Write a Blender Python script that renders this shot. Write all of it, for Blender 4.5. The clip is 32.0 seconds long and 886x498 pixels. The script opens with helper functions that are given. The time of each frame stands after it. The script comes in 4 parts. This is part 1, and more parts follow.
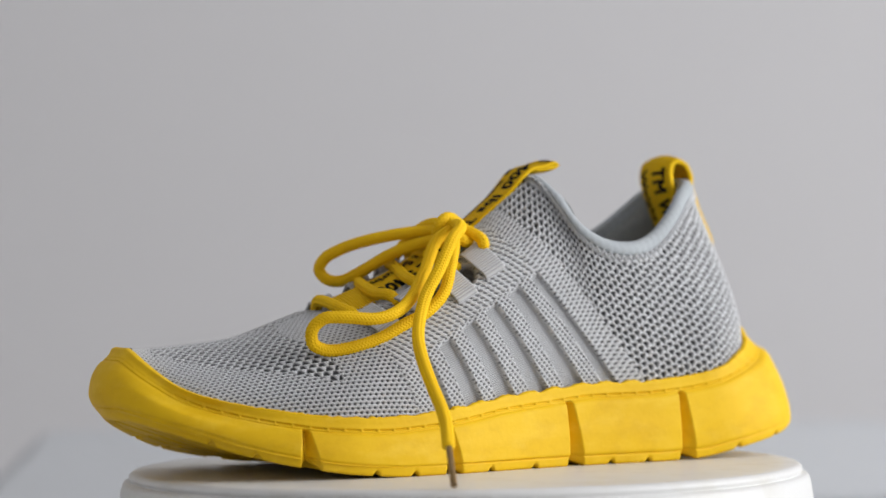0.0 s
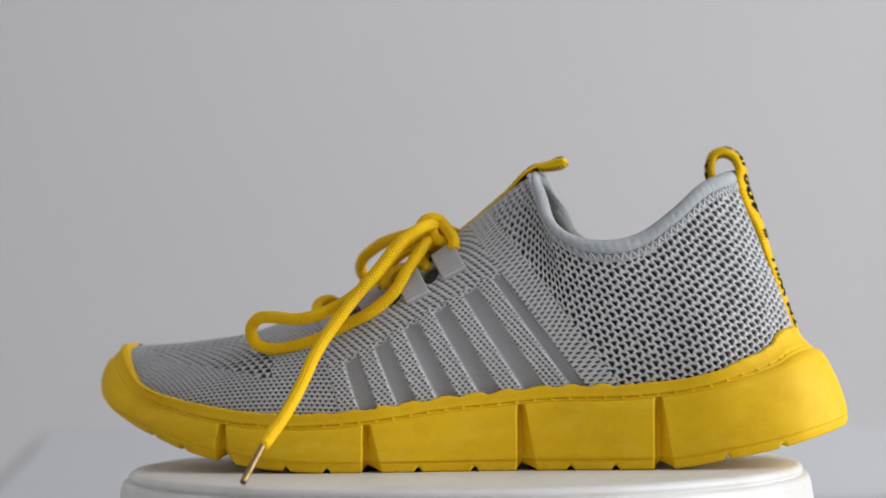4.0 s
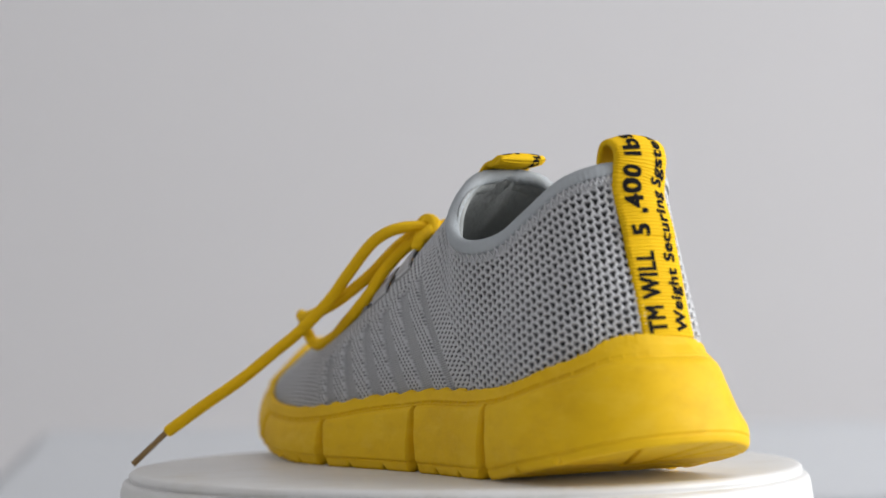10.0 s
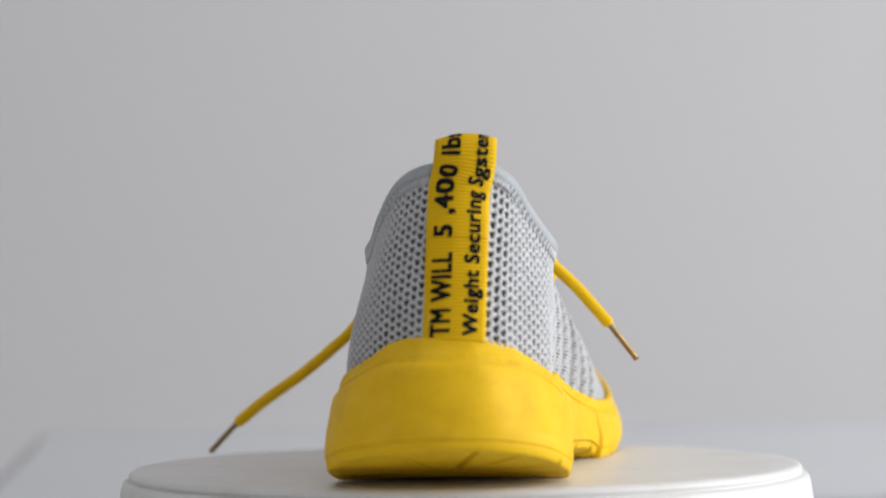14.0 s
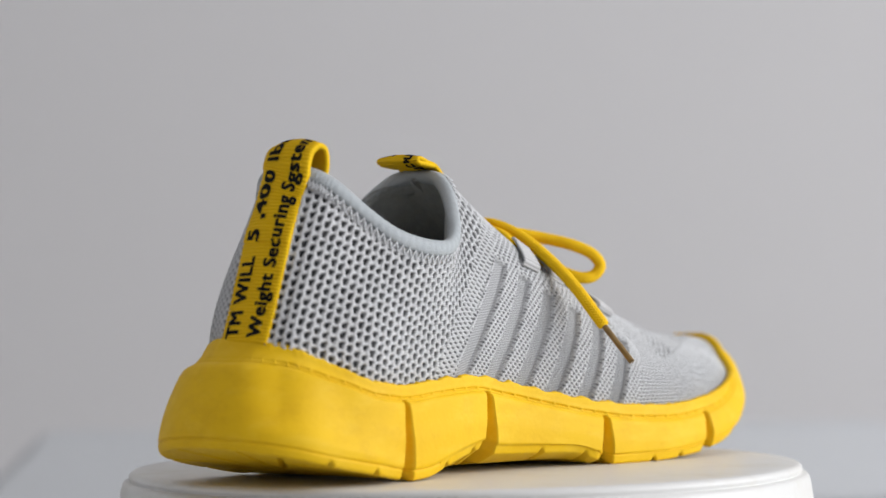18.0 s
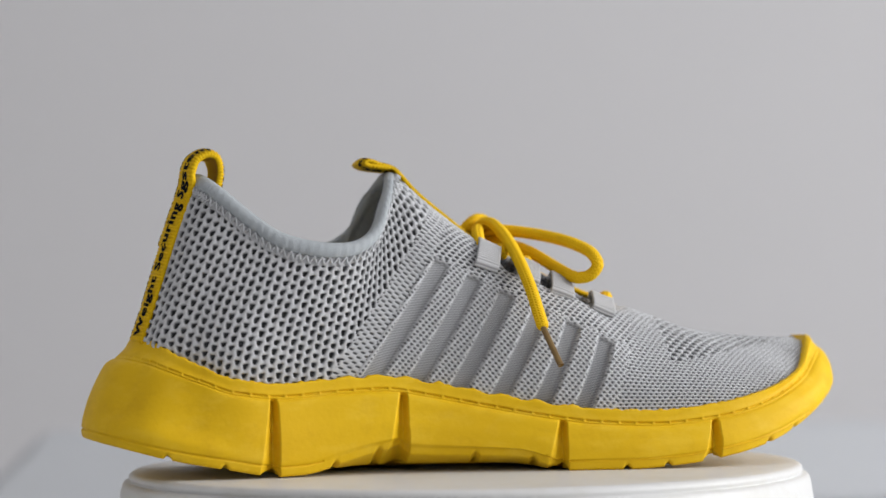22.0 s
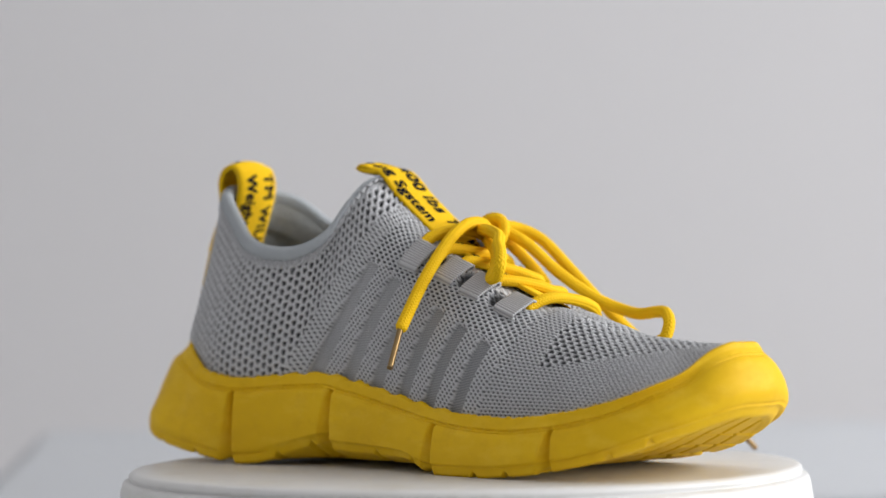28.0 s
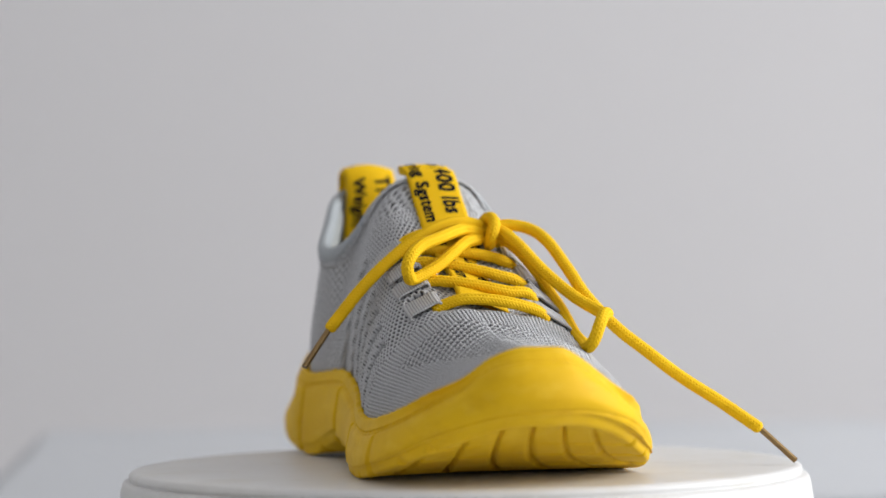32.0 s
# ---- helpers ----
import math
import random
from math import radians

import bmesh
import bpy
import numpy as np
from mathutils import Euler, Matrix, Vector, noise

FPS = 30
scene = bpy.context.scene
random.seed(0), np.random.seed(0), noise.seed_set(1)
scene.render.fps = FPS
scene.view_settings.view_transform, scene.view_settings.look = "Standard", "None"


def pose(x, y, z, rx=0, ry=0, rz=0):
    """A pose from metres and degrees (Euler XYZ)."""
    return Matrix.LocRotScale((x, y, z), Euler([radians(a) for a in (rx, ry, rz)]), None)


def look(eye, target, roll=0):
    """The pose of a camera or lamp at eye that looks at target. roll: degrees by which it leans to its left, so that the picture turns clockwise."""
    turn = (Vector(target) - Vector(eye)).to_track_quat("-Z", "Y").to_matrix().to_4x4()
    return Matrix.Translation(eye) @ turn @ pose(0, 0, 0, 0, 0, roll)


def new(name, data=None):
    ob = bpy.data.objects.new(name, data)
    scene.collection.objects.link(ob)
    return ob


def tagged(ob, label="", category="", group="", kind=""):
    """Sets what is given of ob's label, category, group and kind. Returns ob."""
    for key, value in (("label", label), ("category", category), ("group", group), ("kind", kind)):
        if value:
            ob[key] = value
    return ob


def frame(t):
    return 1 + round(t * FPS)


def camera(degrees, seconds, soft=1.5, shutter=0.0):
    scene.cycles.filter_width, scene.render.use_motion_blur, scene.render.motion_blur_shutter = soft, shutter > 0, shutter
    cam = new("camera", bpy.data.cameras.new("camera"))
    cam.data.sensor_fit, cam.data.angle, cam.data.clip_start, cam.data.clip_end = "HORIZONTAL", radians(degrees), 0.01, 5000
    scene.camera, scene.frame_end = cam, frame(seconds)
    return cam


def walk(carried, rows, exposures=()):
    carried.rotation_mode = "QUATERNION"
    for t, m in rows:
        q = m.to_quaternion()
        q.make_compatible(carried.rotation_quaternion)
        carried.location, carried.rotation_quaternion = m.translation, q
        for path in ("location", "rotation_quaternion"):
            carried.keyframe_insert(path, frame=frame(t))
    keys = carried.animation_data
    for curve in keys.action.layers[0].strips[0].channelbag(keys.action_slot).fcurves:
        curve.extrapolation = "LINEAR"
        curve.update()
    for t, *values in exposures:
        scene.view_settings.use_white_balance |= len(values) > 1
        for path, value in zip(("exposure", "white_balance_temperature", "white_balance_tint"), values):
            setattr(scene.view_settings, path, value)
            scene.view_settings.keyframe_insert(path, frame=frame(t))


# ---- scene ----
# One grey knit sneaker with a yellow sole on a slowly turning white display stand.
TOP = 0.82          # height of the stand's top above the floor
RATE = 8.8031       # degrees per second

cam = camera(20.228, 32.0, soft=1.5)
cam.data.dof.use_dof = True
cam.data.dof.focus_distance = 0.88
cam.data.dof.aperture_fstop = 6.8
EYE = (0.0, -0.93, TOP + 0.06385)
STAND = look(EYE, (-0.00708, 0.06983, TOP + 0.08174), -0.792)
walk(cam, [(0.0, STAND), (32.0, STAND)],
     exposures=[(0.0, 0.0), (6.1, 0.0), (6.9, 0.2), (13.2, 0.2), (14.0, 0.07), (16.5, 0.0), (25.5, 0.0), (27.5, 0.2), (32.0, 0.2)])

# ---- light ----
world = bpy.data.worlds.new("world")
scene.world = world
world.use_nodes = True
wn = world.node_tree.nodes
sky = wn.new("ShaderNodeTexSky")
sky.sky_type, sky.sun_disc = "NISHITA", False
sky.sun_elevation, sky.sun_rotation = radians(35), radians(200)
world.node_tree.links.new(sky.outputs[0], wn["Background"].inputs[0])
wn["Background"].inputs[1].default_value = 0.08


def area_lamp(name, width, height, watts, colour, m):
    data = bpy.data.lights.new(name, "AREA")
    data.shape, data.size, data.size_y, data.energy, data.color = "RECTANGLE", width, height, watts, colour
    ob = new(name, data)
    ob.matrix_world = m
    return ob


# daylight in the window opening of the right-hand wall
area_lamp("window_light", 1.5, 1.3, 51, (0.98, 0.978, 0.985), look((1.95, -0.25, 1.50), (0.0, 0.0, 0.85)))


# ---- materials ----
def material(name, base, rough=0.6, metal=0.0):
    m = bpy.data.materials.new(name)
    m.use_nodes = True
    b = m.node_tree.nodes["Principled BSDF"]
    b.inputs["Base Color"].default_value = (*base, 1)
    b.inputs["Roughness"].default_value = rough
    b.inputs["Metallic"].default_value = metal
    return m, m.node_tree.nodes, m.node_tree.links, b


def varied(name, dark, light, scale, rough=0.6, bump=0.0, bump_scale=400.0, metal=0.0, depth=0.0004):
    """A surface whose colour drifts between two tones, with fine grain as relief."""
    m, n, l, b = material(name, light, rough, metal)
    tc = n.new("ShaderNodeTexCoord")
    big = n.new("ShaderNodeTexNoise")
    big.inputs["Scale"].default_value, big.inputs["Detail"].default_value = scale, 5
    mix = n.new("ShaderNodeMix")
    mix.data_type = "RGBA"
    mix.inputs[6].default_value, mix.inputs[7].default_value = (*dark, 1), (*light, 1)
    l.new(tc.outputs["Object"], big.inputs["Vector"])
    l.new(big.outputs[0], mix.inputs[0])
    l.new(mix.outputs[2], b.inputs["Base Color"])
    if bump:
        fine = n.new("ShaderNodeTexNoise")
        fine.inputs["Scale"].default_value, fine.inputs["Detail"].default_value = bump_scale, 4
        bp = n.new("ShaderNodeBump")
        bp.inputs["Strength"].default_value, bp.inputs["Distance"].default_value = bump, depth
        l.new(tc.outputs["Object"], fine.inputs["Vector"])
        l.new(fine.outputs[0], bp.inputs["Height"])
        l.new(bp.outputs[0], b.inputs["Normal"])
    return m, n, l, b


WALL = varied("wall_paint", (0.625, 0.622, 0.638), (0.66, 0.657, 0.672), 1.2, 0.8, 0.1, 120)[0]
CEIL = varied("ceiling_paint", (0.84, 0.84, 0.845), (0.88, 0.88, 0.885), 1.0, 0.9)[0]
# tone of the unseen west wall, chosen for the fill it bounces
BOUNCE_WALL = varied("bounce_wall_paint", (0.60, 0.60, 0.61), (0.65, 0.65, 0.66), 1.2, 0.85, 0.1, 120)[0]
FLOOR = varied("floor_boards", (0.50, 0.47, 0.44), (0.58, 0.55, 0.52), 3.0, 0.5)[0]
TABLE = varied("table_paint", (0.66, 0.66, 0.66), (0.72, 0.72, 0.72), 4.0, 0.5)[0]
BOARD = varied("board_paint", (0.555, 0.57, 0.595), (0.595, 0.61, 0.635), 4.0, 0.7)[0]
WHITE, _, _, _w = varied("stand_plastic", (0.665, 0.665, 0.655), (0.715, 0.715, 0.705), 14.0, 0.40, 0.08, 900)


def dull(shader, level):
    shader.inputs["Specular IOR Level"].default_value = level


RUBBER, _, _, _b = varied("yellow_foam", (0.690, 0.407, 0.003), (0.868, 0.548, 0.005), 38.0, 0.62, 0.3, 600, depth=0.0003)
dull(_b, 0.25)
dull(_w, 0.28)


def blotches(mat, shader, tone, size, amount, squash):
    """Streaks of another tone over a material's colour, scattered by noise."""
    n, l = mat.node_tree.nodes, mat.node_tree.links
    tc, mp, nz, rp, mx = (n.new("ShaderNode" + k) for k in ("TexCoord", "Mapping", "TexNoise", "ValToRGB", "Mix"))
    mp.inputs["Scale"].default_value = squash
    nz.inputs["Scale"].default_value, nz.inputs["Detail"].default_value, nz.inputs["Roughness"].default_value = size, 7, 0.65
    rp.color_ramp.elements[0].position, rp.color_ramp.elements[1].position = 0.50, 0.72
    rp.color_ramp.elements[1].color = (amount, amount, amount, 1)
    mx.data_type = "RGBA"
    mx.inputs[7].default_value = (*tone, 1)
    old = shader.inputs["Base Color"].links[0].from_socket
    l.new(tc.outputs["Object"], mp.inputs[0])
    l.new(mp.outputs[0], nz.inputs["Vector"])
    l.new(nz.outputs[0], rp.inputs[0])
    l.new(rp.outputs[0], mx.inputs[0])
    l.new(old, mx.inputs[6])
    l.new(mx.outputs[2], shader.inputs["Base Color"])


blotches(WHITE, _w, (0.50, 0.46, 0.36), 26.0, 0.35, (1.0, 1.0, 1.0))
blotches(RUBBER, _b, (0.57, 0.295, 0.002), 90.0, 0.32, (1.0, 1.0, 1.6))
blotches(RUBBER, _b, (0.90, 0.62, 0.06), 160.0, 0.35, (0.5, 0.5, 1.0))


# ---- mesh helpers ----
def mesh_object(name, verts, faces, mat, parent=None, label="", smooth=True):
    me = bpy.data.meshes.new(name)
    verts = np.asarray(verts, dtype=np.float32).reshape(-1, 3)
    faces = np.asarray(faces, dtype=np.int32)
    me.vertices.add(len(verts))
    me.vertices.foreach_set("co", verts.ravel())
    k = faces.shape[1]
    me.loops.add(faces.size)
    me.loops.foreach_set("vertex_index", faces.ravel())
    me.polygons.add(len(faces))
    me.polygons.foreach_set("loop_start", np.arange(0, faces.size, k, dtype=np.int32))
    me.polygons.foreach_set("use_smooth", np.full(len(faces), smooth))
    me.update(calc_edges=True)
    if mat:
        me.materials.append(mat)
    ob = new(name, me)
    if parent:
        ob.parent = parent
    if label:
        tagged(ob, label)
    return ob


def part(name, bm, mat, parent, label=""):
    me = bpy.data.meshes.new(name)
    bm.to_mesh(me)
    bm.free()
    me.materials.append(mat)
    ob = new(name, me)
    ob.parent = parent
    if label:
        tagged(ob, label)
    return ob


def grid_faces(rows, cols, close_rows=False, close_cols=False):
    """Quads of a grid of rows x cols vertices."""
    r = np.arange(rows if close_rows else rows - 1)
    c = np.arange(cols if close_cols else cols - 1)
    a, b = np.meshgrid(r, c, indexing="ij")
    a2, b2 = (a + 1) % rows, (b + 1) % cols
    return np.stack([a * cols + b, a2 * cols + b, a2 * cols + b2, a * cols + b2], -1).reshape(-1, 4)


def attribute(ob, name, values):
    at = ob.data.attributes.new(name, "FLOAT", "POINT")
    at.data.foreach_set("value", np.asarray(values, dtype=np.float32).ravel())


def spline(points, n, closed=False):
    """n points, evenly spaced along a centripetal curve through the given ones."""
    p = np.asarray(points, dtype=float)
    k = len(p)
    if closed:
        p = np.concatenate([p[-2:], p, p[:3]])
    else:
        p = np.concatenate([[2 * p[0] - p[1]], p, [2 * p[-1] - p[-2]]])
    out = []
    first = 1
    segs = k if closed else k - 1
    if closed:
        first = 2
    for i in range(first, first + segs):
        p0, p1, p2, p3 = p[i - 1], p[i], p[i + 1], p[i + 2]
        t1 = max(np.linalg.norm(p1 - p0), 1e-9) ** 0.5
        t2 = t1 + max(np.linalg.norm(p2 - p1), 1e-9) ** 0.5
        t3 = t2 + max(np.linalg.norm(p3 - p2), 1e-9) ** 0.5
        t = np.linspace(t1, t2, 40, endpoint=False)[:, None]
        a1 = (t1 - t) / t1 * p0 + t / t1 * p1
        a2 = (t2 - t) / (t2 - t1) * p1 + (t - t1) / (t2 - t1) * p2
        a3 = (t3 - t) / (t3 - t2) * p2 + (t - t2) / (t3 - t2) * p3
        b1 = (t2 - t) / t2 * a1 + t / t2 * a2
        b2 = (t3 - t) / (t3 - t1) * a2 + (t - t1) / (t3 - t1) * a3
        out.append((t2 - t) / (t2 - t1) * b1 + (t - t1) / (t2 - t1) * b2)
    q = np.concatenate(out + [[p[first] if closed else p[-2]]])
    s = np.concatenate([[0], np.cumsum(np.linalg.norm(np.diff(q, axis=0), axis=1))])
    at = np.linspace(0, s[-1], n, endpoint=not closed)
    return np.stack([np.interp(at, s, q[:, j]) for j in range(q.shape[1])], 1)


def smooth_step(a, b, x):
    t = np.clip((x - a) / (b - a), 0, 1)
    return t * t * (3 - 2 * t)


def soft_curve(x, xs, ys):
    """A smooth function through (xs, ys), xs rising, flat past the ends (monotone cubic)."""
    x, xs, ys = np.asarray(x, float), np.asarray(xs, float), np.asarray(ys, float)
    d = np.diff(ys) / np.diff(xs)
    m = np.concatenate([[d[0]], np.where(d[:-1] * d[1:] > 0, 2 * d[:-1] * d[1:] / (d[:-1] + d[1:] + 1e-30), 0), [d[-1]]])
    x = np.clip(x, xs[0], xs[-1])
    i = np.clip(np.searchsorted(xs, x) - 1, 0, len(xs) - 2)
    h = xs[i + 1] - xs[i]
    t = (x - xs[i]) / h
    return ((2 * t**3 - 3 * t**2 + 1) * ys[i] + (t**3 - 2 * t**2 + t) * h * m[i]
            + (-2 * t**3 + 3 * t**2) * ys[i + 1] + (t**3 - t**2) * h * m[i + 1])


def box(bm, x0, x1, y0, y1, z0, z1):
    v = [bm.verts.new((x, y, z)) for x in (x0, x1) for y in (y0, y1) for z in (z0, z1)]
    for f in ((0, 1, 3, 2), (4, 6, 7, 5), (0, 4, 5, 1), (2, 3, 7, 6), (0, 2, 6, 4), (1, 5, 7, 3)):
        bm.faces.new([v[i] for i in f])
    return v


def slab(name, x0, x1, y0, y1, z0, z1, mat, label, bevel=0.0, kind="structure"):
    bm = bmesh.new()
    box(bm, x0, x1, y0, y1, z0, z1)
    if bevel:
        bmesh.ops.bevel(bm, geom=bm.edges[:], offset=bevel, segments=2, affect="EDGES")
    me = bpy.data.meshes.new(name)
    bm.to_mesh(me)
    bm.free()
    me.materials.append(mat)
    return tagged(new(name, me), label, kind=kind)


# ---- the room ----
slab("floor", -1.6, 2.0, -1.7, 1.75, -0.1, 0.0, FLOOR, "brown wooden floor under the table")
slab("ceiling", -1.6, 2.0, -1.7, 1.75, 2.6, 2.7, CEIL, "plain white ceiling above the room")
slab("wall_north", -1.72, 2.1, 1.75, 1.87, -0.1, 2.7, WALL, "plain light grey painted wall behind the shoe")
# the south and west walls are unseen, added close by to bounce fill light
slab("wall_south", -1.72, 2.1, -1.82, -1.7, -0.1, 2.7, WALL, "unseen light grey wall opposite, set near to bounce light")
slab("wall_west", -1.72, -1.6, -1.7, 1.75, -0.1, 2.7, BOUNCE_WALL, "unseen grey side wall, set near to bounce light")


def wall_with_window():
    bm = bmesh.new()
    y0, y1, z0, z1 = -1.05, 0.55, 0.80, 2.20
    box(bm, 2.0, 2.12, -1.7, y0, -0.1, 2.7)
    box(bm, 2.0, 2.12, y1, 1.75, -0.1, 2.7)
    box(bm, 2.0, 2.12, y0, y1, -0.1, z0)
    box(bm, 2.0, 2.12, y0, y1, z1, 2.7)
    me = bpy.data.meshes.new("wall_east")
    bm.to_mesh(me)
    bm.free()
    me.materials.append(WALL)
    return tagged(new("wall_east", me), "light grey painted wall with a window opening", kind="structure")


wall_with_window()


# ---- table, board and turntable ----
def tabled():
    top = new("table")
    top.location = (0, 0.0, 0)
    tagged(top, "plain white painted table under the display stand", "table")
    bm = bmesh.new()
    box(bm, -0.5, 0.5, -0.3, 0.75, TOP - 0.10, TOP - 0.072)
    bmesh.ops.bevel(bm, geom=bm.edges[:], offset=0.003, segments=2, affect="EDGES")
    part("tabletop", bm, TABLE, top)
    for x in (-0.45, 0.45):
        for y in (-0.25, 0.70):
            bm = bmesh.new()
            box(bm, x - 0.025, x + 0.025, y - 0.025, y + 0.025, 0.0, TOP - 0.10)
            part("leg", bm, TABLE, top)


tabled()


def backing_board():
    """A pale board that stands upright on the table, wider towards its foot."""
    bm = bmesh.new()
    y, h0, h1, w0, w1 = 0.62, TOP - 0.072, TOP - 0.0195, 0.315, 0.262
    v = []
    for yy in (y, y + 0.018):
        v.append([bm.verts.new(c) for c in ((-w0, yy, h0), (w0, yy, h0), (w1, yy, h1), (-w1, yy, h1))])
    bm.faces.new(v[0])
    bm.faces.new(v[1][::-1])
    for i in range(4):
        j = (i + 1) % 4
        bm.faces.new((v[0][j], v[0][i], v[1][i], v[1][j]))
    bmesh.ops.bevel(bm, geom=bm.edges[:], offset=0.004, segments=2, affect="EDGES")
    me = bpy.data.meshes.new("board")
    bm.to_mesh(me)
    bm.free()
    me.materials.append(BOARD)
    return tagged(new("board", me), "pale grey board standing upright behind the stand", "board")


backing_board()


def lathe(name, profile, mat, parent, segments=256, label=""):
    pr = np.asarray(profile)
    a = np.linspace(0, 2 * np.pi, segments, endpoint=False)
    v = np.stack([np.outer(np.cos(a), pr[:, 0]), np.outer(np.sin(a), pr[:, 0]), np.tile(pr[:, 1], (segments, 1))], -1)
    return mesh_object(name, v, grid_faces(segments, len(pr), close_rows=True), mat, parent, label)


turntable = tagged(new("turntable"), "round white plastic display turntable with a stepped rim", "turntable")
turntable.location = (0, 0, TOP)
lathe("platter", [(0.00001, 0), (0.06, 0), (0.115, 0), (0.1222, 0), (0.1236, -0.0003), (0.1245, -0.0010), (0.1249, -0.0019),
                  (0.1247, -0.0027), (0.1242, -0.0032), (0.1246, -0.0036), (0.1256, -0.0036), (0.1267, -0.0039), (0.1274, -0.0050), (0.1279, -0.007),
                  (0.1286, -0.012), (0.1292, -0.02), (0.1294, -0.032), (0.128, -0.034), (0.10, -0.034), (0.00001, -0.034)], WHITE, turntable)
lathe("foot", [(0.00001, -0.0345), (0.105, -0.0345), (0.112, -0.038), (0.118, -0.068), (0.117, -0.072), (0.00001, -0.072)], TABLE, turntable)


# ---- the sneaker: x towards the toe, y towards its outer side, z up from the stand ----
sneaker = tagged(new("sneaker"), "light grey knit sneaker with yellow sole and yellow laces", "sneaker")

NS = 1900           # columns round the shoe, from the heel along the outer side to the toe and back
OUT_PTS = [(-0.1425, -0.0015), (-0.1380, 0.0175), (-0.1250, 0.0335), (-0.1030, 0.0403), (-0.0750, 0.0397), (-0.0300, 0.0385),
           (0.0000, 0.0415), (0.0300, 0.0460), (0.0600, 0.0460), (0.0860, 0.0408), (0.1070, 0.0313), (0.1268, 0.0182),
           (0.1373, 0.0030), (0.1407, -0.0140), (0.1370, -0.0312), (0.1266, -0.0438), (0.1100, -0.0540), (0.0850, -0.0593),
           (0.0550, -0.0580), (0.0250, -0.0525), (-0.0050, -0.0450), (-0.0330, -0.0410), (-0.0600, -0.0410), (-0.0850, -0.0428),
           (-0.1055, -0.0422), (-0.1265, -0.0358), (-0.1393, -0.0203)]
OUTLINE = spline(OUT_PTS, NS, closed=True)
TAN = np.roll(OUTLINE, -3, 0) - np.roll(OUTLINE, 3, 0)
TAN /= np.linalg.norm(TAN, axis=1)[:, None]
INWARD = np.stack([TAN[:, 1], -TAN[:, 0]], 1)      # to the inside, for a clockwise run
if np.sum(INWARD * (OUTLINE - OUTLINE.mean(0))) > 0:
    INWARD = -INWARD
TOE = int(np.argmax(OUTLINE[:, 0]))
OUTER = np.arange(NS) < TOE
US, VS = OUTLINE[:, 0], OUTLINE[:, 1]


def side_mix():
    """1 on the outer side, 0 on the inner, blended round heel and toe."""
    w = OUTER.astype(float)
    k = np.hanning(61)
    return np.convolve(np.concatenate([w[-30:], w, w[:30]]), k / k.sum(), "valid")


SIDE = side_mix()
END_HEEL = smooth_step(-0.085, -0.138, US)
END_TOE = smooth_step(0.085, 0.137, US)
INSET = 0.0050 + 0.0140 * END_HEEL + 0.0046 * smooth_step(0.112, 0.139, US)

RIM_A = soft_curve(US, [-0.141, -0.135, -0.120, -0.104, -0.090, -0.075, -0.057, -0.037, -0.017, 0.004, 0.020, 0.036, 0.055, 0.075, 0.089, 0.103, 0.1160, 0.1260, 0.1325, 0.1375, 0.1402],
                   [0.0500, 0.0490, 0.0440, 0.0385, 0.0340, 0.0316, 0.0304, 0.0302, 0.0285, 0.0265, 0.0240, 0.0222, 0.0211, 0.0220, 0.0238, 0.0262, 0.0294, 0.0332, 0.0376, 0.0424, 0.0463])
RIM_B = soft_curve(US, [-0.141, -0.135, -0.122, -0.106, -0.093, -0.077, -0.056, -0.040, -0.024, -0.004, 0.016, 0.036, 0.057, 0.077, 0.097, 0.113, 0.1250, 0.1330, 0.1395],
                   [0.0500, 0.0490, 0.0460, 0.0398, 0.0350, 0.0332, 0.0345, 0.0351, 0.0326, 0.0285, 0.0246, 0.0219, 0.0210, 0.0226, 0.0263, 0.0314, 0.0365, 0.0430, 0.0465])
RIM = RIM_A * SIDE + RIM_B * (1 - SIDE)
BACK = (1 - SIDE) * smooth_step(-0.088, -0.112, US) * smooth_step(-0.142, -0.132, US)      # the inner corner of the heel leans in
CREASE = RIM - (0.0054 + 0.0022 * END_HEEL - 0.0010 * END_TOE)
GROUND = soft_curve(US, [-0.1425, -0.130, -0.117, -0.097, -0.078, -0.060, 0.045, 0.065, 0.086, 0.103, 0.117, 0.128, 0.1392],
                    [0.0138, 0.0105, 0.0072, 0.0034, 0.0004, 0.0, 0.0, 0.0012, 0.0044, 0.0084, 0.0130, 0.0166, 0.0206])
ARCH = (1 - SIDE) * soft_curve(US, [-0.077, -0.068, -0.055, -0.045, -0.0345, -0.0315, -0.010, 0.006, 0.013, 0.020], [0.0, 0.0008, 0.0042, 0.0068, 0.0086, 0.0062, 0.0054, 0.0048, 0.0032, 0.0])
# under the arch a slanting face leads down to an inner edge
ARCH_IN = (1 - SIDE) * soft_curve(US, [-0.077, -0.062, -0.046, 0.004, 0.020], [0.0, 0.0018, 0.0030, 0.0028, 0.0])
LOWER = GROUND + ARCH
# grooves between the sole's blocks: along x, on each side
GROOVES_A, GROOVES_B = (0.085, 0.0305, -0.0245, -0.0735), (0.0785, 0.0225, -0.0330, -0.0800)


